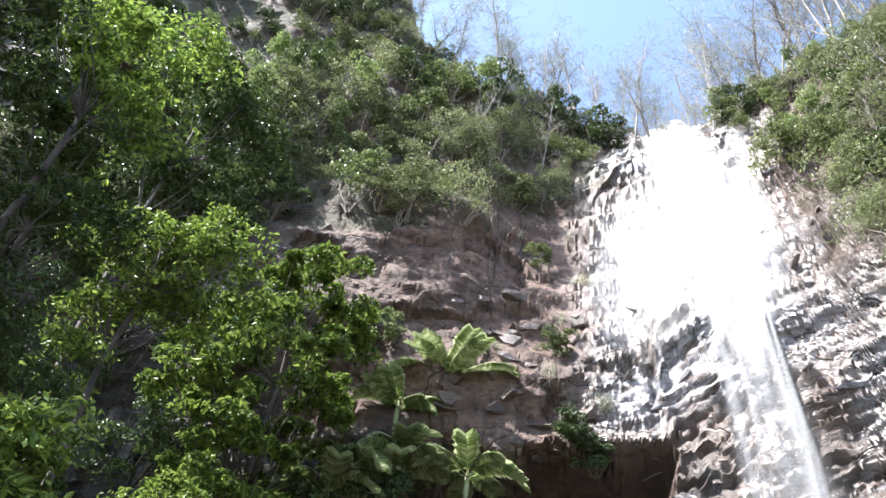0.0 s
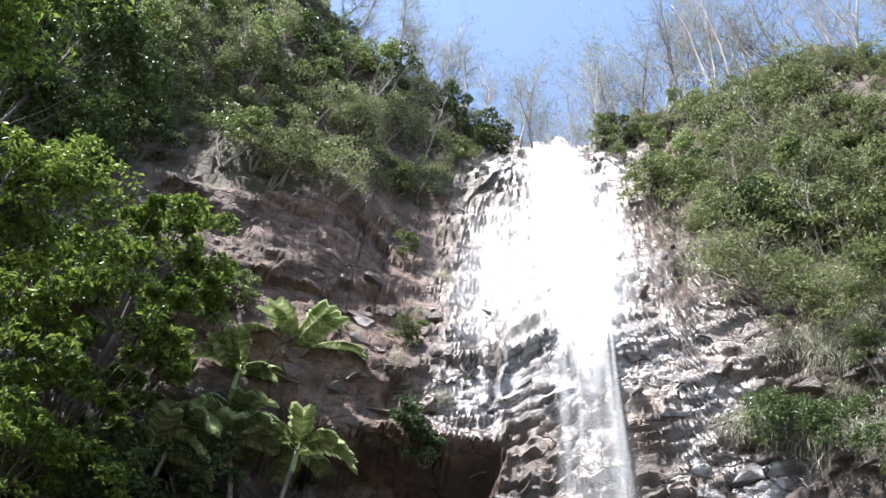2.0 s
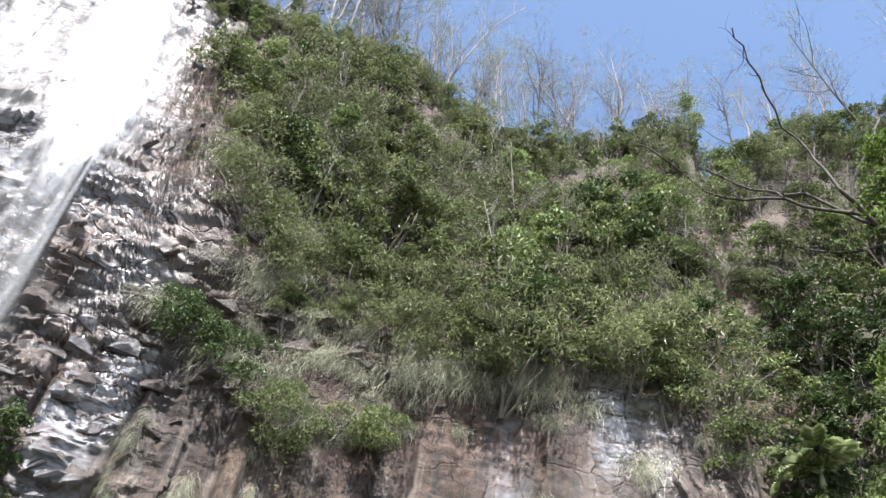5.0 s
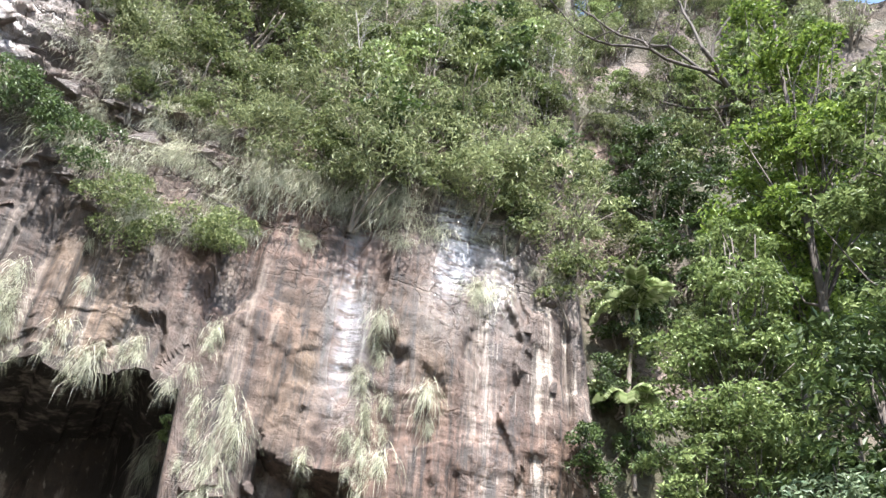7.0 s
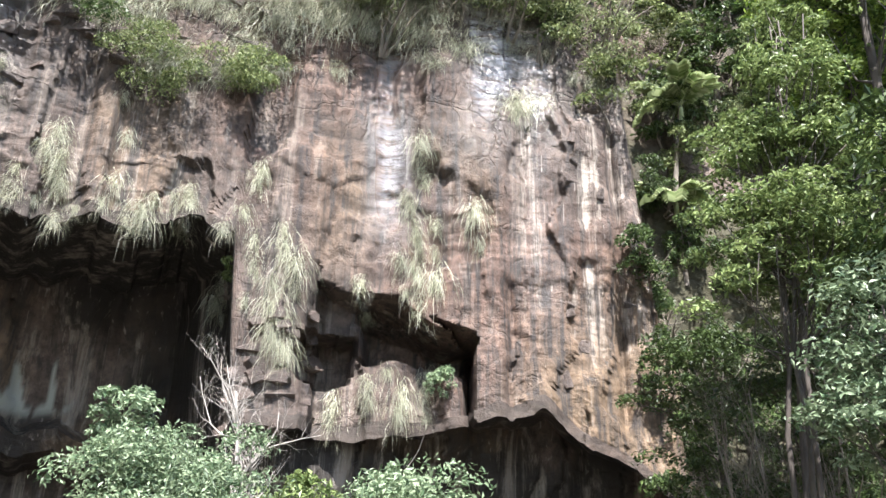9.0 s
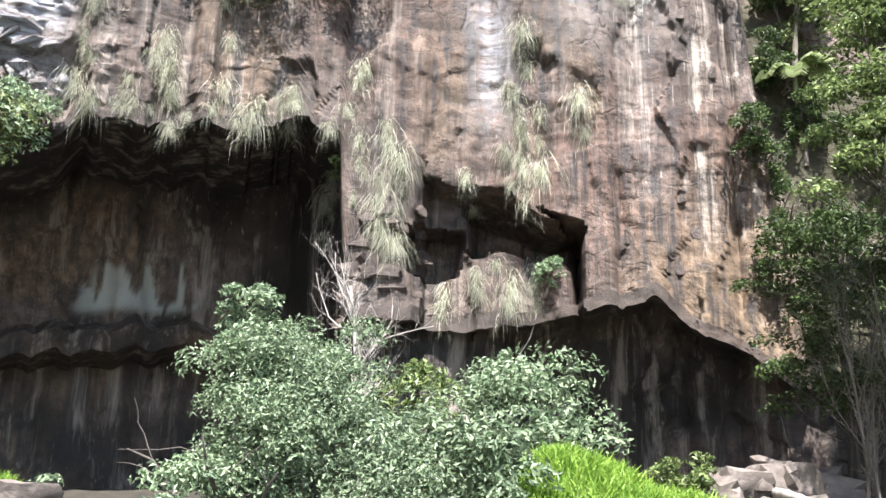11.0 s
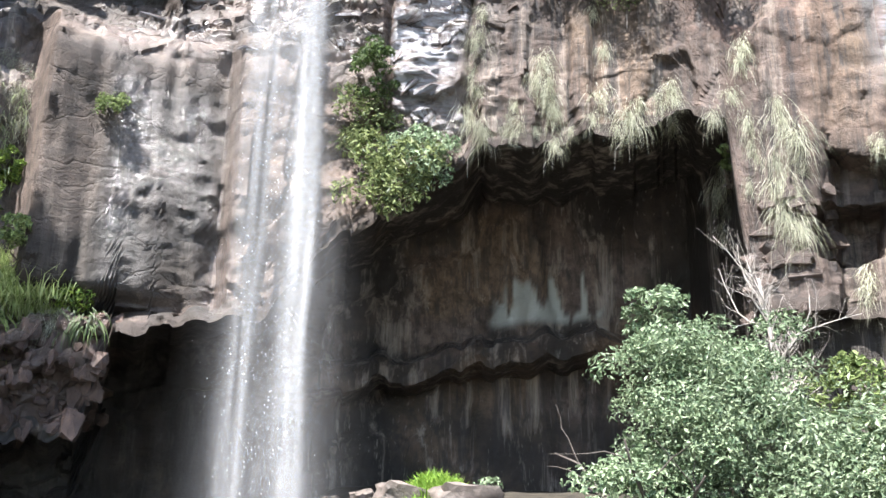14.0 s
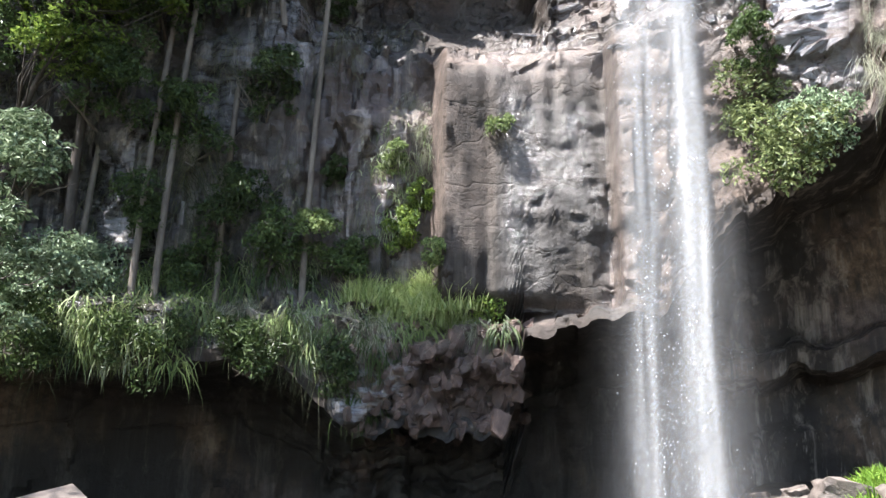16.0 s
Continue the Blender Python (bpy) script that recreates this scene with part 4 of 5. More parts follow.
# ---- trees at the right-hand side ----
def right_trees():
    g = "forest trees"
    crowned("forest_tree", "tall leafy green tree with several thin stems below the cliff", g, 94, 17, [(96.7, 34.0, 0.3, 0.8, 0.9), (96.2, 30.4, 0, 1.3, 1.0), (93.8, 26.4, 0, 1.3, 1.0), (97.7, 25.7, 0.2, 1.5, 1.1), (92.2, 21.7, 0.2, 1.2, 1.0), (96.2, 21.2, -0.3, 1.6, 1.1), (93.7, 17.7, 0, 1.5, 0.9), (99.2, 18.7, 0.2, 1.4, 1.0)], 400, 26000, LEAF_RIGHT, DARK_BARK, 0.14, 0.42, 0.07, 0.45, 5)
    crowned("forest_tree", "lower grey-green leafy tree beside a taller one", g, 100, 14.5, [(99.7, 12.7, 0, 1.0, 0.9), (101.2, 16.2, 0, 1.0, 0.9), (99.2, 8.2, 0, 1.2, 0.9)], 401, 6500, LEAF_GREY, DARK_BARK, 0.14, girth=0.08, stems=2)
    crowned("forest_tree", "tall sunlit forest tree with yellow-green leaves", g, 102.5, 19.5, [(103.7, 43.7, 0, 1.7, 1.6), (101.7, 39.2, 0, 1.6, 1.2), (105.7, 38.7, 0, 1.8, 1.5), (100.7, 47.2, 0.3, 1.2, 1.2), (103.7, 34.7, 0, 1.8, 1.2)], 402, 9500, LEAF_BRIGHT, DARK_BARK)
    crowned("forest_tree", "dense forest tree with bright green leaves", g, 109, 18, [(108.7, 33.7, 0, 2.2, 1.8), (107.7, 28.7, 0, 2.0, 1.6), (111.7, 39.7, 0, 2.2, 2.0), (106.7, 23.7, 0, 1.8, 1.4)], 403, 9500, LEAF_RIGHT, DARK_BARK)
    crowned("forest_tree", "forest tree standing in the wooded gully", g, 99.5, 21.5, [(98.7, 36.2, 0, 1.5, 1.3), (101.7, 32.7, 0, 1.7, 1.3), (99.7, 29.2, 0, 1.8, 1.2), (103.7, 26.7, 0, 1.8, 1.4)], 404, 8500, LEAF_BRIGHT, DARK_BARK)
    crowned("forest_tree", "shaded dark green tree at the forest edge", g, 104, 15, [(104.7, 23.7, 0, 1.6, 1.5), (103.7, 17.7, 0, 1.6, 1.4), (105.7, 9.7, 0, 1.8, 1.5)], 406, 6500, LEAF_DARK_SHADED, DARK_BARK)
    # These two fill the gully's dark gap; their shade is in the leaf colour.
    crowned("forest_tree", "shaded understorey tree with dark leaves in the gully", g, 89.5, 22.5, [(87.4, 12.5, 0, 1.3, 1.2), (89.5, 9, 0, 1.6, 1.4), (88.2, 5, 0, 1.5, 1.2), (91.5, 13, 0.4, 1.6, 1.3)], 407, 9000, LEAF_DARK_SHADED, DARK_BARK, 0.15, girth=0.07, stems=3)
    crowned("forest_tree", "shaded understorey tree with dark leaves in the gully", g, 94.5, 20.5, [(93.5, 10, 0, 1.7, 1.4), (96.5, 7, 0, 1.8, 1.5), (92.2, 4.5, 0, 1.6, 1.2), (96, 13, 0.4, 1.6, 1.2)], 408, 9000, LEAF_DARK_SHADED, DARK_BARK, 0.15, girth=0.07, stems=3)
    for k, (az, d) in enumerate([(89.8, 19.5), (91.2, 18.8), (92.6, 19.2), (94.0, 18.4), (95.4, 18.8), (97.0, 18.2), (90.6, 20.4)]):
        t = thing("slender_tree", "slender bare young tree standing in the shade", "tree", "slender trees in the gully", place(az, d))
        bare_tree(t, 480 + k, 5.0 + 0.4 * k, 0.045, BARK, 0, None, 0.15)
    rng = np.random.default_rng(77)
    p, _ = on_cliff(99.5, 42.5)
    t = thing("dead_tree", "crooked dark dead tree with bare twisting limbs over the slope", "tree", "", p)
    d = math.hypot(p.x, p.y) - 3.0
    trunk = limb((0, 0, -0.5), tuple(at_bearing(97.5, 46, d) - p), 5.0, 0.2, 0.13, rng, 5, 0.1)
    main = []
    for (az, el), size, start in (((87.5, 54.0), 0.12, 3), ((84.5, 53.5), 0.11, 2), ((92.5, 55.0), 0.11, 4), ((99.5, 55.5), 0.1, 5), ((90.0, 41.5), 0.1, 1)):
        q = trunk[start][0]
        way = at_bearing(az, el, d) - p - Vector(q)
        main.append(limb(q, tuple(way), way.length, size, 0.04, rng, 13, 0.26, 0.03))
        main += fork(main[-1], 5, 2.6, 0.5, rng, 0.25, 0.45, 0.7, 0.32, 0.1)
    side = [s for m_ in main for s in fork(m_, 4, 1.5, 0.5, rng, 0.3, 0.3, 0.6, 0.35, 0.06)]
    part("trunk", tubes_mesh("trunk", [trunk], 8), DARK_BARK, t)
    part("limb", tubes_mesh("limb", main, 6), DARK_BARK, t)
    tagged(part("twig", tubes_mesh("twig", side + [q for s in side for q in fork(s, 3, 1.1, 0.6, rng, 0.3, 0.1, 0.6, 0.35)], 4), DARK_BARK, t), kind="stuff")


right_trees()


# ---- shrubs on the floor before the caves ----
def floor_shrubs():
    for az, d, w, h, leaf, n, mat, seed, lab in [
        (51.6, 13.8, 1.3, 4.4, 0.12, 3500, LEAF_GREY, 510, "upright grey-green shrub rising behind a broad one"),
        (56.0, 14.0, 2.4, 3.7, 0.09, 11500, LEAF_GREY, 511, "broad grey-green shrub in full sun before the cave"),
        (53.6, 13.5, 2.9, 3.5, 0.09, 19000, LEAF_GREY, 500, "large glossy grey-green shrub in full sun before the cave"),
        (50.0, 12.8, 2.0, 1.5, 0.105, 4500, LEAF_GREY, 501, "spreading grey-green shrub at the foot of a larger one"),
        (58.8, 13.2, 3.0, 3.0, 0.09, 16000, LEAF_GREY, 502, "dense grey-green shrub in full sun before the cave"),
        (65.0, 13.0, 2.4, 1.9, 0.14, 5000, LEAF_GREY, 503, "low grey-green shrub beside the grass mound"),
        (69.5, 16.2, 3.4, 2.9, 0.13, 8000, LEAF_GREY, 504, "spreading green shrub under the small cave"),
        (63.2, 17.5, 2.0, 3.7, 0.15, 3500, LEAF_RIGHT, 505, "upright green shrub against the rock"),
        (80.0, 18.5, 1.3, 1.1, 0.16, 1300, LEAF_RIGHT, 506, "small bright green shrub among the fallen rocks"),
        (40.5, 16.0, 0.7, 0.9, 0.1, 500, LEAF_GREY, 507, "small wispy shrub beside the mossy rocks"),
        (46.0, 13.0, 1.3, 0.7, 0.12, 900, LEAF_GREY, 508, "low grey-green shrub among the rocks"),
    ]:
        t = thing("shrub", lab, "shrub", "shrubs before the caves", place(az, d))
        shrub_parts(t, seed, w, h, leaf, 0.42, n, mat, 60 if n > 5000 else 30, DARK_BARK)
    rng = np.random.default_rng(51)
    t = thing("dead_shrub", "leafless pale dead shrub with fine branching twigs", "shrub", "", place(58.6, 16.6))
    trunk = limb((0, 0, -0.3), (0, 0, 1), 5.2, 0.05, 0.028, rng, 6, 0.03)
    main = fork(trunk, 18, 1.7, 0.42, rng, 0.5, 0.8, 0.55)
    fine = [s for m_ in main for s in fork(m_, 8, 0.75, 0.45, rng, 0.2, 0.5, 0.5)]
    part("stem", tubes_mesh("stem", [trunk], 7), DEAD_WOOD, t)
    part("branch", tubes_mesh("branch", main, 5), DEAD_WOOD, t)
    part("twig", tubes_mesh("twig", fine + [q for s in fine for q in fork(s, 3, 0.4, 0.6, rng, 0.2, 0.2, 0.7)], 3), DEAD_WOOD, t)


floor_shrubs()


# ---- grass hanging from ledges and cracks ----
def hanging_grass():
    rng = np.random.default_rng(21)
    kinds = []
    for k, (n, ll, sp) in enumerate([(260, 1.15, 0.8), (160, 0.85, 0.4), (340, 1.2, 1.3), (150, 1.4, 0.35)]):
        t = thing("grass_tuft", "tuft of long pale grass hanging down the rock", "grass tuft", "hanging grass tufts")
        part("blade_clump", tuft_mesh(60 + k, n, ll, sp, 0.016, 0.25, 0.62 if k != 3 else 0.85), STRAW, t)
        kinds.append([t, False])
    spots = []
    for az in np.arange(38, 86, 1.5):
        spots.append((az, float(table(az, ROCK_EL)) + rng.uniform(-1.6, 0.9), rng.uniform(0.5, 1.0), (0, 2)))
    for az in (49.3, 50.2, 51.2, 52.2, 54.4, 55.2, 56.0, 56.8):
        spots.append((az, 32.4 + rng.uniform(-0.4, 0.8), rng.uniform(0.8, 1.2), (0, 2)))
    for az in np.arange(36.5, 47, 1.1):
        spots.append((az, 37.2 - 0.3 * (az - 36.5) + rng.uniform(-0.6, 0.6), rng.uniform(0.8, 1.2), (0, 2)))
    for az in np.arange(45, 60, 1.3):
        spots.append((az, 36.2 + rng.uniform(-1.8, 1.4), rng.uniform(0.6, 1.1), (0, 1, 2)))
    for az, e0, e1, n in [(44.7, 22.5, 27, 6), (42.4, 21.6, 24, 4), (39.6, 22.3, 30, 8), (50.7, 21.5, 23.2, 3), (53.3, 21.8, 25, 5), (58.2, 17, 27.5, 7), (60.0, 16, 24, 5), (61.3, 15, 21, 4), (56.6, 14.5, 20, 5), (66.0, 17, 20, 3), (69.8, 18, 29.5, 9), (68.8, 19, 26, 3), (71.5, 20, 24, 3), (74.2, 22, 25, 2), (68.5, 11, 14, 3), (70.8, 10.8, 14, 3), (66.8, 11, 14, 2), (77.5, 30, 32, 2), (48, 24, 30, 3), (64.5, 10, 12, 2)]:
        for k in range(n):
            spots.append((az + rng.normal() * 0.35, e0 + (e1 - e0) * (k + rng.uniform(0, 0.9)) / n, rng.uniform(0.5, 1.0), (1, 3)))
    for az in np.arange(40.5, 56, 1.5):
        spots.append((az + rng.uniform(-0.6, 0.6), float(table(az, LIP_EL)) + rng.uniform(0.3, 1.6), rng.uniform(0.25, 0.6), (1, 3)))
    for az in np.arange(-6, 13, 1.1):
        spots.append((az, 8.9 + rng.uniform(-0.8, 0.5), rng.uniform(0.5, 1.0), (0, 1, 3)))
    for az in np.arange(57.5, 71, 0.9):
        spots.append((az, 37.2 + rng.uniform(-0.8, 1.4), rng.uniform(0.9, 1.4), (0, 2)))
    for n in range(34):
        az = rng.uniform(37, 82)
        spots.append((az, float(table(az, ROCK_EL)) + rng.uniform(-5.5, 2.5), rng.uniform(0.6, 1.2), (0, 2)))
    for n in range(14):
        az = rng.uniform(37, 82)
        spots.append((az, float(table(az, ROCK_EL)) + rng.uniform(1, 5), rng.uniform(0.6, 1.1), (0, 2)))
    for az, el in [(8.4, 23), (8.8, 21.5), (9.6, 22.5), (9, 19.8), (4, 42), (7, 43.5), (9, 40.5), (10, 44), (12, 46.5), (11, 49.5), (6, 49.8), (14, 50), (13.2, 38.5), (10.5, 38.8)]:
        spots.append((az, el, rng.uniform(0.7, 1.2), (0, 1)))
    for az, el, s, ks in spots:
        k = int(rng.choice(ks))
        p, nor = on_cliff(az, el)
        m = Matrix.Translation(p) @ pose(0, 0, 0, 0, 0, turn_to_centre(p) + rng.uniform(-15, 15))
        if not kinds[k][1]:
            kinds[k][1], kinds[k][0].matrix_basis, c = True, m, kinds[k][0]
        else:
            c = copy_thing(kinds[k][0], m)
        s = s * 0.92
        c.scale = (s, s, s)


hanging_grass()


# ---- vines and roots that hang on the shaded wall ----
def vines():
    rng = np.random.default_rng(33)
    kinds = []
    for k in range(3):
        t = thing("hanging_vine", "long dark vines hanging down the shaded rock", "vine", "hanging vines")
        part("strand_clump", tuft_mesh(90 + k, 46, (3.0, 4.0, 2.2)[k], 0.9, 0.035, 0.9), VINE, t)
        kinds.append([t, False])
    for n in range(110):
        az = rng.uniform(-22, 8)
        el = rng.uniform(12, 33) if n % 3 else rng.uniform(6.0, 10.0)
        if az > 4 and el > 15 and n % 2:
            continue
        p, _ = on_cliff(az, el)
        k = int(rng.integers(3))
        m = Matrix.Translation(p) @ pose(0, 0, 0, 0, 0, turn_to_centre(p) + rng.uniform(-15, 15))
        if not kinds[k][1]:
            kinds[k][1], kinds[k][0].matrix_basis, c = True, m, kinds[k][0]
        else:
            c = copy_thing(kinds[k][0], m)
        q = rng.uniform(0.3, 0.75)
        c.scale = (q, q, q)


vines()


# ---- leafy clumps that grow out of the rock ----
def rock_plants():
    for az, el, w, h, leaf, n, mat, lab in [
        (33.4, 17.4, 3.0, 2.0, 0.17, 2600, LEAF_SLOPE, "leafy bush hanging over the cave mouth beside the waterfall"),
        (35.6, 18.9, 2.2, 1.3, 0.16, 1700, LEAF_GREY, "sunlit leafy bush on the lip of the cave"),
        (31.6, 20.6, 2.2, 2.0, 0.17, 1700, LEAF_SLOPE, "wet dark bush in the spray of the waterfall"),
        (32.0, 24.2, 1.4, 1.8, 0.15, 1600, LEAF_DARK_SHADED, "wet dark bush in the spray of the waterfall"),
        (50.0, 30.8, 3.0, 1.7, 0.1, 7500, LEAF_SLOPE, "leafy bush clinging to the rock face"),
        (56.6, 31.4, 2.4, 1.5, 0.1, 6000, LEAF_SLOPE, "leafy bush clinging to the rock face"),
        (40.6, 35.0, 2.8, 1.5, 0.14, 3200, LEAF_DARK_SHADED, "dark leafy bush under a grassy ledge"),
        (44.2, 34.2, 2.8, 1.4, 0.14, 3000, LEAF_DARK_SHADED, "dark leafy bush under a grassy ledge"),
        (12.2, 34.6, 2.2, 1.6, 0.15, 2600, LEAF_DARK_SHADED, "dark bush growing in the shaded undercut"),
        (10.2, 36.2, 1.4, 1.1, 0.15, 1400, LEAF_DARK_SHADED, "dark bush growing in the shaded undercut"),
        (8.0, 13.6, 1.3, 1.3, 0.16, 1300, LEAF_BRIGHT, "bright green fern-like bush on the sunlit ledge"),
        (7.2, 18.6, 0.9, 1.3, 0.14, 900, LEAF_RIGHT, "small leafy plant in a crack of the rock"),
        (13.6, 9.0, 1.2, 0.8, 0.14, 1100, LEAF_BRIGHT, "low bright plant on the edge of the ledge"),
        (14.6, 21.4, 0.9, 0.5, 0.12, 700, LEAF_RIGHT, "small plant on a step of the wet rock"),
        (-1.0, 12.6, 2.0, 1.6, 0.17, 1800, LEAF_DARK_SHADED, "shaded leafy plant on the ledge"),
        (-6.0, 11.0, 2.2, 1.6, 0.17, 1800, LEAF_DARK_SHADED, "shaded leafy plant on the ledge"),
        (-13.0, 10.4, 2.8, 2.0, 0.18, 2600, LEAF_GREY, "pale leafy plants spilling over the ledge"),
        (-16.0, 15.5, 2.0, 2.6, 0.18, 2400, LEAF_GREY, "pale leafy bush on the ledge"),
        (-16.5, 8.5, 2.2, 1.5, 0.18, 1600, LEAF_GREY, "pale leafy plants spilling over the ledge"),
        (-3.5, 14.5, 2.2, 2.0, 0.18, 2000, LEAF_DARK_SHADED, "shaded leafy plant on the rock wall"),
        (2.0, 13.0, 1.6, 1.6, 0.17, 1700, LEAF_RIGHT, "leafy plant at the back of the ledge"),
        (4.5, 12.0, 1.6, 1.4, 0.17, 1500, LEAF_DARK_SHADED, "shaded leafy plant on the ledge"),
        (-9.5, 13.5, 2.4, 2.2, 0.18, 2200, LEAF_DARK_SHADED, "shaded leafy plant on the rock wall"),
        (-7.0, 19.0, 2.4, 2.6, 0.18, 2200, LEAF_DARK_SHADED, "dark climbing plant on the shaded wall"),
        (-12.0, 20.0, 2.8, 3.0, 0.18, 2600, LEAF_DARK_SHADED, "dark climbing plant on the shaded wall"),
        (-2.0, 22.0, 2.2, 2.6, 0.18, 2000, LEAF_DARK_SHADED, "dark climbing plant on the shaded wall"),
        (-16.0, 24.0, 2.8, 3.0, 0.18, 2600, LEAF_DARK_SHADED, "dark climbing plant on the shaded wall"),
        (-9.0, 26.0, 2.8, 3.0, 0.18, 2600, LEAF_DARK_SHADED, "dark climbing plant on the shaded wall"),
        (-4.0, 28.5, 2.4, 2.6, 0.18, 2200, LEAF_DARK_SHADED, "dark climbing plant on the shaded wall"),
        (2.6, 28.0, 1.2, 1.6, 0.15, 1200, LEAF_DARK_SHADED, "dark climbing plant on the shaded wall"),
        (3.0, 17.5, 0.9, 1.2, 0.15, 900, LEAF_DARK_SHADED, "dark climbing plant on the shaded wall"),
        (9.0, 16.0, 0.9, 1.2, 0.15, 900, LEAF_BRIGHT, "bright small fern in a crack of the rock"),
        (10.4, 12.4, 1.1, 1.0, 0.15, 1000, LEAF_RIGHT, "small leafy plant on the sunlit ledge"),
        (-15.5, 5.6, 2.4, 1.4, 0.17, 2000, LEAF_DARK_SHADED, "dark leafy growth hanging from the ledge"),
        (-8.5, 5.8, 2.4, 1.5, 0.17, 2000, LEAF_DARK_SHADED, "dark leafy growth hanging from the ledge"),
        (-1.8, 5.8, 2.2, 1.4, 0.17, 2000, LEAF_DARK_SHADED, "dark leafy growth hanging from the ledge"),
        (3.6, 4.6, 1.4, 1.2, 0.16, 1300, LEAF_DARK_SHADED, "dark leafy growth hanging from the ledge"),
        # Dark leaf masses stand in for the black shade behind the trees.
        (-21.0, 20.0, 3.4, 3.4, 0.2, 3000, LEAF_DARK_SHADED, "leafy growth coloured dark for the deep shade on the wall"),
        (-22.0, 29.0, 3.4, 3.4, 0.2, 3000, LEAF_DARK_SHADED, "leafy growth coloured dark for the deep shade on the wall"),
        (-26.0, 34.0, 3.6, 3.6, 0.2, 3200, LEAF_DARK_SHADED, "leafy growth coloured dark for the deep shade on the wall"),
        (-28.0, 25.0, 3.6, 3.6, 0.2, 3200, LEAF_DARK_SHADED, "leafy growth coloured dark for the deep shade on the wall"),
        (-33.0, 30.0, 3.8, 3.8, 0.2, 3200, LEAF_DARK_SHADED, "leafy growth coloured dark for the deep shade on the wall"),
        (-33.0, 38.0, 3.8, 3.8, 0.2, 3200, LEAF_DARK_SHADED, "leafy growth coloured dark for the deep shade on the wall"),
        (-39.0, 34.0, 3.8, 3.8, 0.2, 3200, LEAF_DARK_SHADED, "leafy growth coloured dark for the deep shade on the wall"),
        (-20.0, 37.0, 3.2, 3.2, 0.2, 2800, LEAF_DARK_SHADED, "leafy growth coloured dark for the deep shade on the wall"),
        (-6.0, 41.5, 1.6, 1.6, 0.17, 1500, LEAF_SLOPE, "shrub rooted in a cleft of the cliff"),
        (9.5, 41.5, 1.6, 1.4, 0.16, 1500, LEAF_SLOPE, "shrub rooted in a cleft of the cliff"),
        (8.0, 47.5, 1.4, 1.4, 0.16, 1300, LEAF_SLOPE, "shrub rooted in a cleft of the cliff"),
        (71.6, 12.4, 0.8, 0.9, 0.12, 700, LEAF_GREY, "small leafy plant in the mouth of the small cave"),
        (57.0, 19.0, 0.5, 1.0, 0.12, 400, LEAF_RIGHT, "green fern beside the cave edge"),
        (86.8, 16.0, 1.6, 2.4, 0.15, 1600, LEAF_DARK_SHADED, "shaded bush in the gully corner"),
        (87.2, 24.0, 1.8, 2.2, 0.15, 1600, LEAF_DARK_SHADED, "shaded bush in the gully corner"),
        (86.0, 20.0, 1.5, 2.0, 0.15, 1500, LEAF_DARK_SHADED, "shaded bush in the gully corner"),
        (87.0, 12.0, 1.6, 2.4, 0.15, 1500, LEAF_DARK_SHADED, "shaded bush in the gully corner"),
        (88.5, 7.0, 1.8, 2.4, 0.16, 1800, LEAF_DARK_SHADED, "shaded bush in the gully corner"),
        (90.5, 13.0, 2.0, 2.6, 0.16, 2000, LEAF_DARK_SHADED, "shaded bush under the forest trees"),
        (93.0, 8.0, 2.2, 2.6, 0.16, 2000, LEAF_DARK_SHADED, "shaded bush under the forest trees"),
        (96.0, 13.0, 2.2, 2.6, 0.16, 2000, LEAF_DARK_SHADED, "shaded bush under the forest trees"),
        (92.5, 18.0, 2.2, 2.6, 0.16, 2000, LEAF_DARK_SHADED, "shaded bush under the forest trees"),
        (89.5, 20.0, 1.8, 2.6, 0.16, 1800, LEAF_DARK_SHADED, "shaded bush in the gully corner"),
        (97.5, 6.0, 2.4, 2.6, 0.16, 2200, LEAF_DARK_SHADED, "shaded bush under the forest trees"),
        (99.0, 20.0, 2.4, 2.6, 0.16, 2200, LEAF_DARK_SHADED, "shaded bush under the forest trees"),
        (95.0, 3.5, 2.4, 2.2, 0.16, 2200, LEAF_DARK_SHADED, "shaded bush under the forest trees"),
        (100.0, 3.0, 2.4, 2.4, 0.16, 2200, LEAF_DARK_SHADED, "shaded bush under the forest trees"),
        (90.0, 26.0, 2.0, 2.6, 0.16, 2000, LEAF_SLOPE, "leafy bush at the top of the gully"),
        (95.0, 26.0, 2.4, 2.6, 0.16, 2200, LEAF_SLOPE, "leafy bush at the top of the gully"),
    ]:
        p, nor = on_cliff(az, el)
        t = thing("rock_bush", lab, "shrub", "bushes on the rock")
        t.matrix_basis = Matrix.Translation(p - nor * 0.1) @ pose(0, 0, 0, 0, 0, turn_to_centre(p)) @ pose(0, 0, 0, 55, 0, 0)
        shrub_parts(t, int(600 + az * 3 + el), w, h, leaf, 0.4, n, mat, 18)


rock_plants()


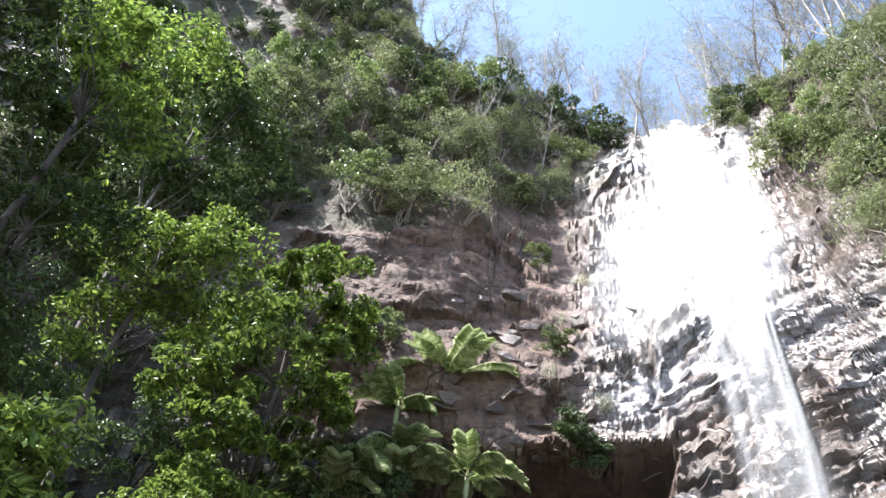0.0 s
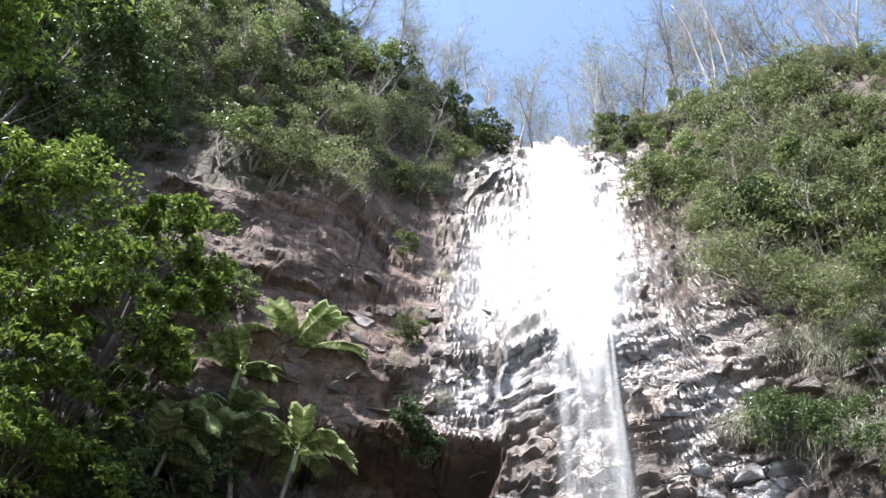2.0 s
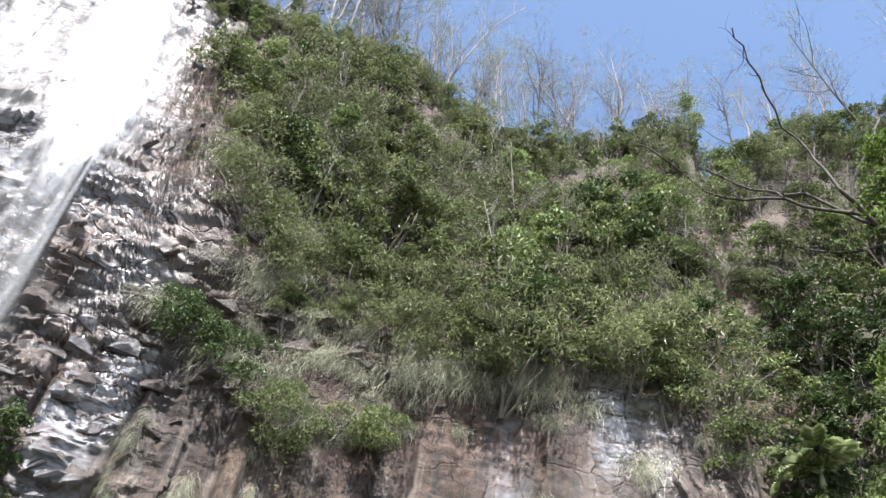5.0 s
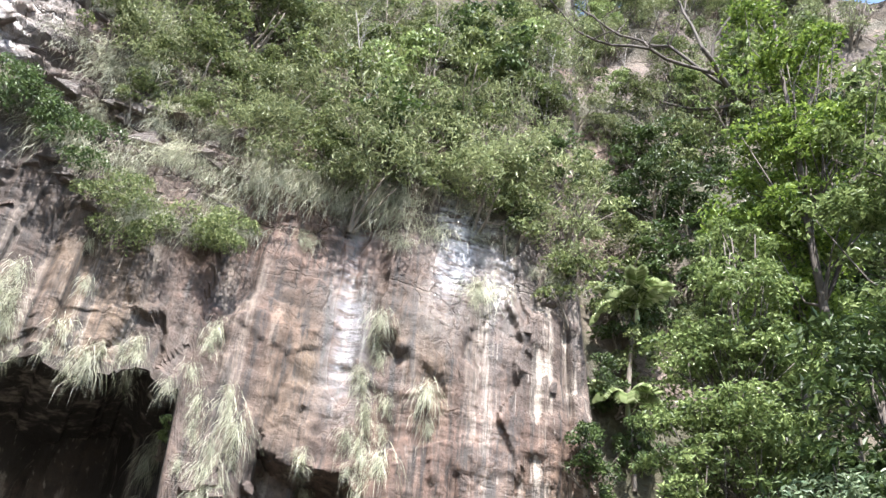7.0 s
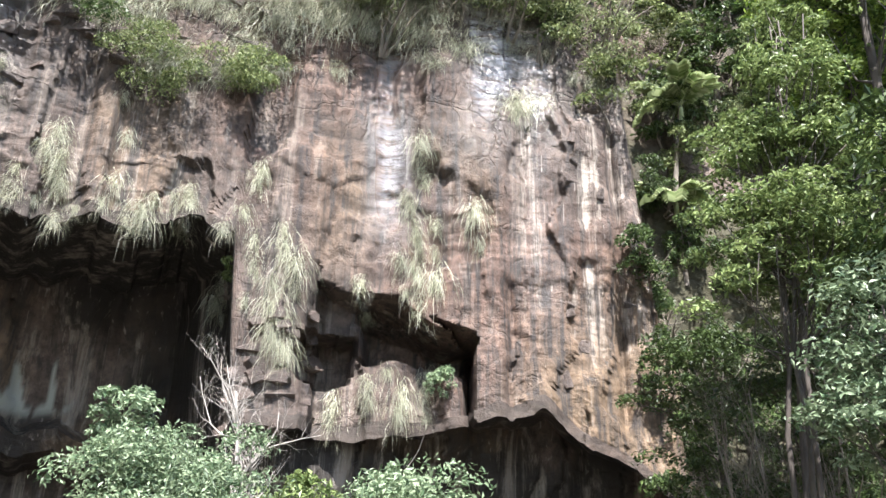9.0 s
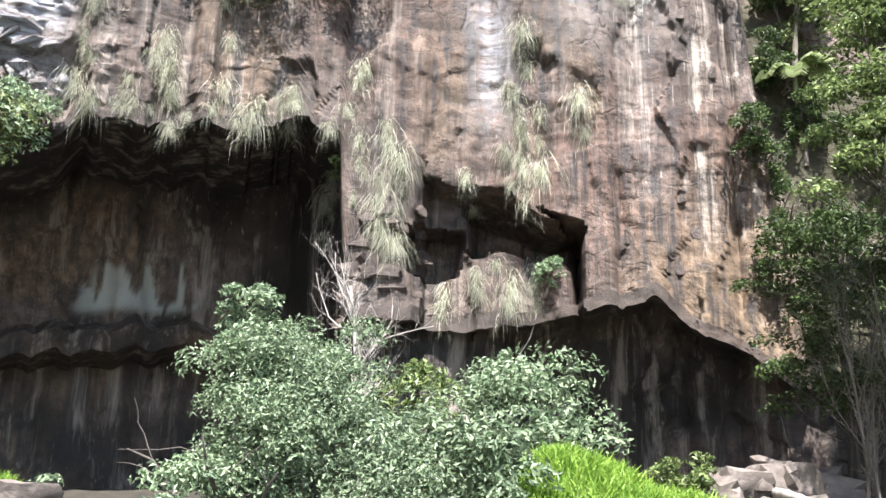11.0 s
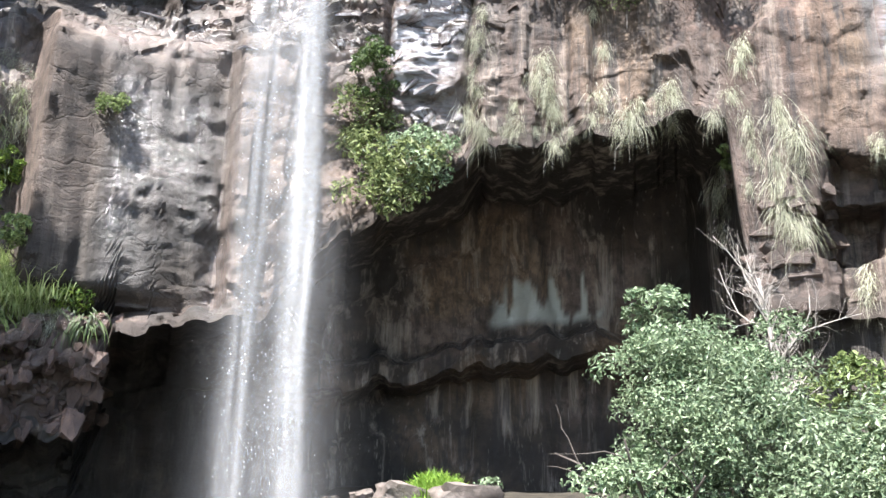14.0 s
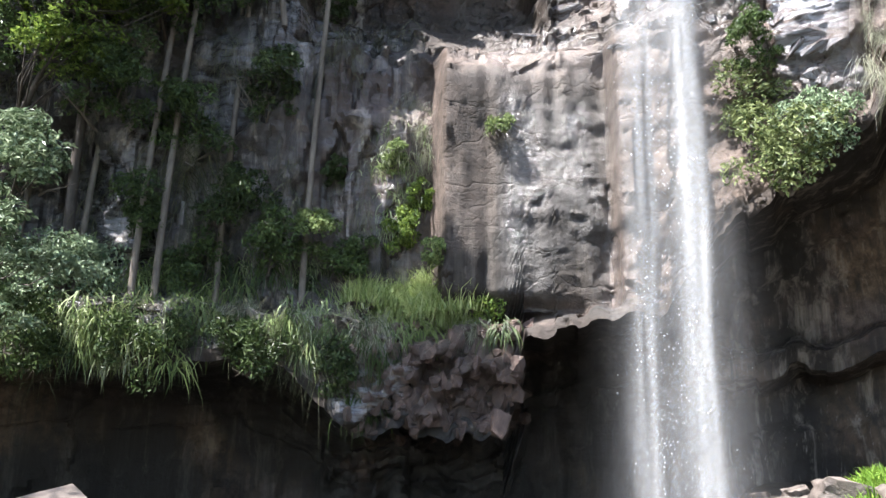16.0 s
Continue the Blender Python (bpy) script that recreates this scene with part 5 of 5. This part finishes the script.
# ---- grass on ledge and mound ----
def grass_patch(name, label, spots, mat, seed, blade=0.35):
    """Blades of grass on a patch; spots are (place, count, radius)."""
    rng = np.random.default_rng(seed)
    vs = []
    for p, n, rad in spots:
        q = rng.normal(size=(n, 2)) * rad * 0.5
        x, y = p[0] + q[:, 0], p[1] + q[:, 1]
        z = np.full(n, p[2]) if p[3] else ground_height(x, y) + 0.0
        z = z + p[4] * np.exp(-(q**2).sum(1) / (rad * rad * 0.55))
        root = np.stack([x, y, z - 0.03], 1)
        d = unit(np.stack([rng.normal(size=n) * 0.45, rng.normal(size=n) * 0.45, np.ones(n)], 1))
        ll = blade * rng.uniform(0.5, 1.3, (n, 1))
        w = np.stack([rng.normal(size=n), rng.normal(size=n), np.zeros(n)], 1)
        w = unit(w) * 0.016
        mid = root + d * ll * 0.6
        tip = mid + unit(d + np.stack([rng.normal(size=n) * 0.6, rng.normal(size=n) * 0.6, -0.3 * np.ones(n)], 1)) * ll * 0.5
        vs.append(np.stack([root - w, root + w, mid - w * 0.8, mid + w * 0.8, tip], 1))
    v = np.concatenate(vs)
    i = np.arange(len(v))[:, None] * 5
    f = (i + [0, 1, 3, 2]).tolist() + (i + [2, 3, 4]).tolist()
    ob = mesh_object(name, v.reshape(-1, 3), f, mat)
    return tagged(ob, label, "grass", kind="stuff")


def lush():
    a, b, c, d = place(74.5, 14.3), place(80.5, 16.5), place(37.0, 15.5), place(70.5, 14.0)
    grass_patch("lush_grass", "lush bright green grass in full sun", [((a.x, a.y, 0, 0, 0), 16000, 2.6), ((b.x, b.y, 0, 0, 0), 1800, 1.5), ((c.x, c.y, 0, 0, 0), 4000, 0.8), ((d.x, d.y, 0, 0, 0), 4000, 1.2)], GRASS, 31, 0.3)
    led = []
    for az, el in [(6.8, 9.6), (8, 9.3), (9.2, 9.8), (10.4, 9.4), (11.6, 9.5), (5.4, 9.9), (9.8, 10.4)]:
        p, _ = on_cliff(az, el)
        led.append(((p.x, p.y, p.z - 0.15, 1, 0.35), 650, 0.75))
    grass_patch("ledge_grass", "bright grass growing along the sunlit ledge", led, LEDGE_GRASS, 32, 0.8)


lush()


# ---- ferns and long grass along the shaded ledge ----
def ledge_ferns():
    rng = np.random.default_rng(47)
    kinds = []
    for k, (n, ll, mat, lab) in enumerate([(60, 1.0, LEAF_DARK_SHADED, "dark green fern hanging over the shaded ledge"), (70, 1.3, LEAF_RIGHT, "fresh green ferns hanging over the ledge"), (46, 0.9, LEAF_PALM, "broad pale fern on the edge of the ledge"), (150, 0.8, LEDGE_GRASS, "bright grass arching over the sunlit ledge")]):
        t = thing("fern", lab, "fern", "ferns on the ledge")
        tagged(part("frond_clump", tuft_mesh(140 + k, n, ll, 0.9, 0.06, 0.2), mat, t), kind="stuff")
        kinds.append([t, False])
    rows = [(rng.uniform(-22, 4), rng.uniform(5.6, 12.5), int(rng.choice(3, p=[0.5, 0.3, 0.2]))) for _ in range(110)]
    rows += [(rng.uniform(4, 14.5), rng.uniform(7.2, 9.4), int(rng.choice(3, p=[0.2, 0.4, 0.4]))) for _ in range(12)]
    rows += [(rng.uniform(4, 9), rng.uniform(2, 6.5), 0) for _ in range(4)] + [(rng.uniform(6.5, 10), rng.uniform(14, 24), 2) for _ in range(10)]
    rows += [(rng.uniform(6, 13), rng.uniform(8.7, 10.2), 3) for _ in range(16)]
    for az, el, k in rows:
        p, _ = on_cliff(az, el)
        m = Matrix.Translation(p) @ pose(0, 0, 0, 0, 0, turn_to_centre(p) + rng.uniform(-25, 25))
        if not kinds[k][1]:
            kinds[k][1], kinds[k][0].matrix_basis, c = True, m, kinds[k][0]
        else:
            c = copy_thing(kinds[k][0], m)
        q = rng.uniform(0.5, 1.1)
        c.scale = (q, q, q)


ledge_ferns()


# ---- fallen rocks, a log and a hanging root ----
def fallen_rocks():
    rng = np.random.default_rng(12)
    shapes = [boulder_mesh(k, q) for k, q in enumerate((0.7, 0.6, 0.8, 0.55, 0.7))]
    rows = [(-15.4, 9.5, 1.1), (30.3, 18, 0.4), (31.5, 16.6, 0.55), (32.6, 16.5, 0.6), (33.7, 16.0, 0.5), (34.6, 17.3, 0.3), (38.6, 15.0, 0.6), (39.4, 14.6, 0.5), (34.9, 15.4, 0.5), (44, 15.5, 0.4), (72.5, 17, 0.5), (75.5, 18.2, 0.7), (77.5, 18.5, 0.55), (79, 19.5, 0.5), (81.5, 18.8, 0.65), (83, 19.2, 0.6), (84.5, 19.5, 0.7), (86, 20, 0.75), (82, 21, 0.8), (84, 22, 0.9), (86.2, 22, 1.2), (87.5, 21, 0.9), (85, 18, 0.45), (83.5, 17.5, 0.35), (86.8, 18.5, 0.5), (79.5, 17.8, 0.3), (29, 18.5, 0.35), (27.5, 19, 0.4), (41, 16.5, 0.3)] + [(float(a), float(d), float(q)) for a, d, q in zip(rng.uniform(-18, 88, 90), rng.uniform(17.5, 24.5, 90), rng.uniform(0.12, 0.36, 90))]
    for k, (az, d, s) in enumerate(rows):
        ob = new("boulder", shapes[k % 5])
        tagged(ob, "weathered brown boulder fallen below the cliff" if s > 0.38 else "small brown stone on the damp floor", "boulder", "fallen rocks")
        ob.matrix_basis = Matrix.Translation(place(az, d) + Vector((0, 0, s * 0.3))) @ pose(0, 0, 0, rng.uniform(-15, 15), rng.uniform(-15, 15), rng.uniform(0, 360))
        ob.scale = (s * rng.uniform(0.9, 1.4), s, s * rng.uniform(0.8, 1.1))
    p = place(86.5, 17.2)
    t = thing("log", "weathered fallen log lying among the rocks", "log", "", p)
    part("trunk", tubes_mesh("trunk", [limb((1.6, 0.5, 0.75), (-1, -0.25, -0.12), 3.0, 0.12, 0.08, np.random.default_rng(4), 8, 0.06)], 9), DEAD_WOOD, t)
    q, _ = on_cliff(70.8, 9.9)
    t = thing("hanging_root", "thin pale root hanging down before the low cave", "root", "", q)
    part("strand", tubes_mesh("strand", [limb((0, 0, 0.2), (0.05, 0, -1), 1.5, 0.02, 0.012, np.random.default_rng(6), 10, 0.1)], 5), DEAD_WOOD, t)


fallen_rocks()


# ---- the waterfall ----
def water_material(name, lo, hi, stretch, white=0.9):
    """White broken water: clear in the gaps, bright where it is full of air; the attribute body says how thick it is."""
    m, n, l, b = material(name)
    f = noise_tex(n, l, 1.0, 7, stretch=stretch, rough=0.7)
    mul = n.new("ShaderNodeMath")
    mul.operation, mul.use_clamp = "MULTIPLY", True
    l.new(attribute(n, "body"), mul.inputs[0])
    l.new(ramp(n, l, f, [(lo, (0, 0, 0)), (hi, (1, 1, 1))]), mul.inputs[1])
    b.inputs["Base Color"].default_value = (white, white, white, 1)
    b.inputs["Roughness"].default_value = 0.35
    tr = n.new("ShaderNodeBsdfTranslucent")
    tr.inputs[0].default_value = (white, white, white, 1)
    ms = n.new("ShaderNodeMixShader")
    ms.inputs[0].default_value = 0.15
    l.new(b.outputs[0], ms.inputs[1])
    l.new(tr.outputs[0], ms.inputs[2])
    clear = n.new("ShaderNodeBsdfTransparent")
    m2 = n.new("ShaderNodeMixShader")
    l.new(mul.outputs[0], m2.inputs[0])
    l.new(clear.outputs[0], m2.inputs[1])
    l.new(ms.outputs[0], m2.inputs[2])
    l.new(m2.outputs[0], n["Material Output"].inputs[0])
    return m


def set_body(me, v):
    at = me.attributes.new("body", "FLOAT", "POINT")
    at.data.foreach_set("value", np.asarray(v, dtype=np.float32).ravel())


def grid_faces(rows, cols):
    i = np.arange(rows - 1)[:, None] * cols + np.arange(cols - 1)[None, :]
    return np.stack([i, i + cols, i + cols + 1, i + 1], -1).reshape(-1, 4)


def waterfall():
    foot = place(26, 22.5)
    t = thing("waterfall", "tall white waterfall dropping free from wet rock in two strands", "waterfall", "", foot)
    o = np.array(foot)
    # the slide over the upper rock
    els, azs = np.linspace(38.0, 56.6, 120), np.linspace(10.5, 32, 120)
    vs, body = [], []
    for el in els:
        mid = np.interp(el, [40, 45, 50, 55.8], [25.8, 25.4, 24.7, 22.8])
        half = np.interp(el, [40, 43, 46, 50, 54, 55.8], [0.8, 2.0, 2.9, 2.7, 2.3, 2.0])
        for az in azs:
            p, nor = on_cliff(az, el)
            toward = Vector((-p.x, -p.y, 3)).normalized()
            vs.append(np.array(p + toward * 0.16) - o)
            core = math.exp(-abs((az - mid) / half) ** 3)
            trick = 0.5 * math.exp(-((az - 17.6) / 3.4) ** 2) * math.exp(-((el - 45.5) / 4.5) ** 2) + 0.4 * math.exp(-((az - 28.6) / 2.0) ** 2) * math.exp(-((el - 48) / 4) ** 2)
            edge = min(1.0, ((el - 38.0) / 7.5) ** 1.5) * min(1.0, (az - 10.5) / 2.5, (32 - az) / 2.5)
            body.append(max(4.5 * core, 1.0 * trick) * edge)
    body = np.array(body)
    flow = np.array(vs).reshape(120, 120, 3)
    for c in range(3):
        flow[2:-2, 2:-2, c] = soften(flow[:, :, c], 5)[2:-2, 2:-2]
    flow = flow + np.array([-0.06, -0.14, 0.02]) * np.clip(body.reshape(120, 120, 1), 0, 1.5)
    vs = flow.reshape(-1, 3)
    faces = grid_faces(120, 120)
    me = raw_mesh("slide", np.array(vs), faces[body[faces].max(1) > 0.05], True)
    set_body(me, body)
    part("slide", me, water_material("sliding_water", 0.3, 0.6, (2.0, 2.0, 0.7)), t, "sunlit white water sliding over rock")
    # two free strands, each of many thin ribbons
    mat = water_material("falling_water", 0.22, 0.85, (5, 5, 0.2))
    veil = water_material("spray_veil", 0.2, 0.8, (1.2, 1.2, 0.25))
    rng = np.random.default_rng(8)

    def ribbon(az_top, az_low, el_top, r_top, r_low, width, strength, wave, z_low):
        k = np.linspace(0, 1, 40)
        z = height(r_top, el_top) * (1 - k) + z_low * k
        s = np.sqrt(k)
        az = np.radians(az_top * (1 - s) + az_low * s)
        r = r_top * (1 - s) + r_low * s
        az = az + wave * vnoise(z * 0.25 + az_low * 9, z * 0, z * 0) / 23
        wid = width * (0.45 + 0.75 * k) / r_low
        cols = []
        for q in np.linspace(-1, 1, 11):
            cols.append(np.stack([r * np.sin(az + q * wid / 2), r * np.cos(az + q * wid / 2), z], 1) - o)
        v = np.stack(cols, 1).reshape(-1, 3)
        b = strength * np.exp(-(np.linspace(-1, 1, 11) / 0.45) ** 2)[None, :] * (1 - np.linspace(-1, 1, 11) ** 8)[None, :] * np.minimum(1, k * 9 + 0.2)[:, None]
        return v, b

    for az_top, az_low, width, peak, lab in ((23.7, 24.3, 0.95, 0.19, "narrow strand of falling white water"), (27.3, 27.8, 1.1, 0.29, "broad strand of falling white water")):
        vs, bs, fs, base = [], [], [], 0
        for k in range(5):
            off = (k - 2) * 0.16 + rng.normal() * 0.08
            v, b = ribbon(az_top + off * 1.2, az_low + off * 1.5, 47.6 + rng.uniform(-0.8, 0.8), 24.1 - 0.12 * k, 23.1 - 0.15 * k, width * (1.0 if k < 3 else 0.45), peak * rng.uniform(0.75, 1.25), 0.16, foot.z - 0.2)
            vs.append(v), bs.append(b), fs.append(grid_faces(40, 11) + base)
            base += len(v)
        me = raw_mesh("strand", np.concatenate(vs), np.concatenate(fs), True)
        set_body(me, np.concatenate(bs))
        tagged(part("strand", me, mat, t, lab), kind="stuff")
    vs, bs, fs, base = [], [], [], 0
    for k in range(2):
        v, b = ribbon(25.4, 26.2 + 0.6 * k, 43.5, 23.9, 22.9 - 0.5 * k, 4.8, 0.16, 0.2, foot.z - 0.2)
        vs.append(v), bs.append(b), fs.append(grid_faces(40, 11) + base)
        base += len(v)
    me = raw_mesh("veil", np.concatenate(vs), np.concatenate(fs), True)
    set_body(me, np.concatenate(bs))
    tagged(part("veil", me, veil, t, "thin veil of drifting spray"), kind="stuff")
    # loose drops
    n = 1100
    az = np.radians(25.8 + rng.normal(size=n) * 1.5)
    z = foot.z + 20 * rng.uniform(0, 1, n) ** 1.2
    r = 22.7 + rng.normal(size=n) * 0.5
    c = np.stack([r * np.sin(az), r * np.cos(az), z], 1) - o
    s = rng.uniform(0.004, 0.011, (n, 1, 1))
    shape = np.array([[1, 0, 0], [-1, 0, 0], [0, 1, 0], [0, -1, 0], [0, 0, 2.2], [0, 0, -2.2]])
    v = (c[:, None] + s * shape).reshape(-1, 3)
    tri = np.array([[0, 2, 4], [2, 1, 4], [1, 3, 4], [3, 0, 4], [2, 0, 5], [1, 2, 5], [3, 1, 5], [0, 3, 5]])
    f = (np.arange(n)[:, None, None] * 6 + tri).reshape(-1, 3)
    dm, dn, dl, db = material("water_drop")
    db.inputs["Base Color"].default_value, db.inputs["Roughness"].default_value = (0.85, 0.87, 0.88, 1), 0.15
    tagged(part("spray", raw_mesh("spray", v, f), dm, t, "loose glinting drops"), kind="stuff")


waterfall()


# ---- loose-jointed blocks that stand proud of the cliff ----
def rock_blocks():
    rng = np.random.default_rng(70)
    shapes = []
    for k in range(18):
        bm = bmesh.new()
        for j in range(15):
            v = rng.uniform(-0.5, 0.5, 3)
            v[j % 3] = (0.5 if rng.uniform() < 0.5 else -0.5) * rng.uniform(0.85, 1.0)
            bm.verts.new(v)
        out = bmesh.ops.convex_hull(bm, input=bm.verts)
        bmesh.ops.delete(bm, geom=[g for g in out["geom_interior"] if isinstance(g, bmesh.types.BMVert)], context="VERTS")
        me = bpy.data.meshes.new("rock_block")
        bm.to_mesh(me)
        bm.free()
        me.materials.append(ROCK)
        n = len(me.vertices)
        for nm, v in (("wet", (0.2, 0.9, 0.35)[k % 3]), ("pale", 0.7 if k % 3 == 1 else 0.0), ("shade_stain", 0.15 if k % 3 == 2 else 0.3), ("rust", 1.0 if k % 3 == 2 else 0.3)):
            me.attributes.new(nm, "FLOAT", "POINT").data.foreach_set("value", [v] * n)
        shapes.append(me)
    spots = []
    for k in range(70):
        az, el = rng.uniform(4, 43), rng.uniform(26, 53)
        if (abs(az - 23.5) < 5.0 and el > 40.5) or (az > 36 and el > 44):
            continue
        flat = 0.5 if az > 12 else 1.0
        spots.append((az, el, rng.uniform(0.5, 1.5), flat * rng.uniform(0.25, 0.7), flat * rng.uniform(0.25, 0.5), 1 if 12 < az < 34 else 0))
    for k in range(14):
        spots.append((rng.uniform(33.6, 38.6), rng.uniform(22.5, 34), rng.uniform(0.6, 1.5), rng.uniform(0.25, 0.6), rng.uniform(0.2, 0.4), 1))
    for k in range(150):
        spots.append((rng.uniform(3.8, 16), rng.uniform(0.6, 8.6), rng.uniform(0.15, 0.42), rng.uniform(0.2, 0.6), rng.uniform(0.18, 0.5), 2))
    for k in range(14):
        spots.append((rng.uniform(14.6, 16.4), rng.uniform(1.5, 9), rng.uniform(0.3, 0.6), rng.uniform(0.4, 0.9), rng.uniform(0.3, 0.6), 2))
    for k in range(26):
        spots.append((rng.uniform(57.5, 63), rng.uniform(9.5, 18), rng.uniform(0.3, 0.9), rng.uniform(0.25, 0.6), rng.uniform(0.25, 0.6), 0))
    for k in range(10):
        spots.append((rng.uniform(80, 85), rng.uniform(9, 33), rng.uniform(0.3, 0.7), rng.uniform(0.3, 0.8), rng.uniform(0.15, 0.3), 0))
    for k in range(26):
        spots.append((rng.uniform(0, 12.5), rng.uniform(37.5, 47.5), rng.uniform(0.4, 1.2), rng.uniform(0.3, 0.8), rng.uniform(0.25, 0.5), 2))
    for k in range(40):
        spots.append((rng.uniform(38, 58), rng.uniform(31.5, 39), rng.uniform(0.4, 1.4), rng.uniform(0.2, 0.5), rng.uniform(0.25, 0.6), 0))
    for az, el, w, h, d, wet in spots:
        p, nor = on_cliff(az, el)
        ob = new("rock_block", shapes[int(rng.integers(6)) * 3 + wet])
        ob.parent = CLIFF
        face = Vector((nor.x, nor.y, 0.25 * nor.z)).normalized()
        ob.matrix_basis = Matrix.Translation(p - face * d * 0.15) @ face.to_track_quat("Z", "Y").to_matrix().to_4x4() @ pose(0, 0, 0, rng.uniform(-10, 10), rng.uniform(-10, 10), rng.uniform(-14, 14)) @ Matrix.Diagonal((w, h, d * 1.3, 1))


rock_blocks()
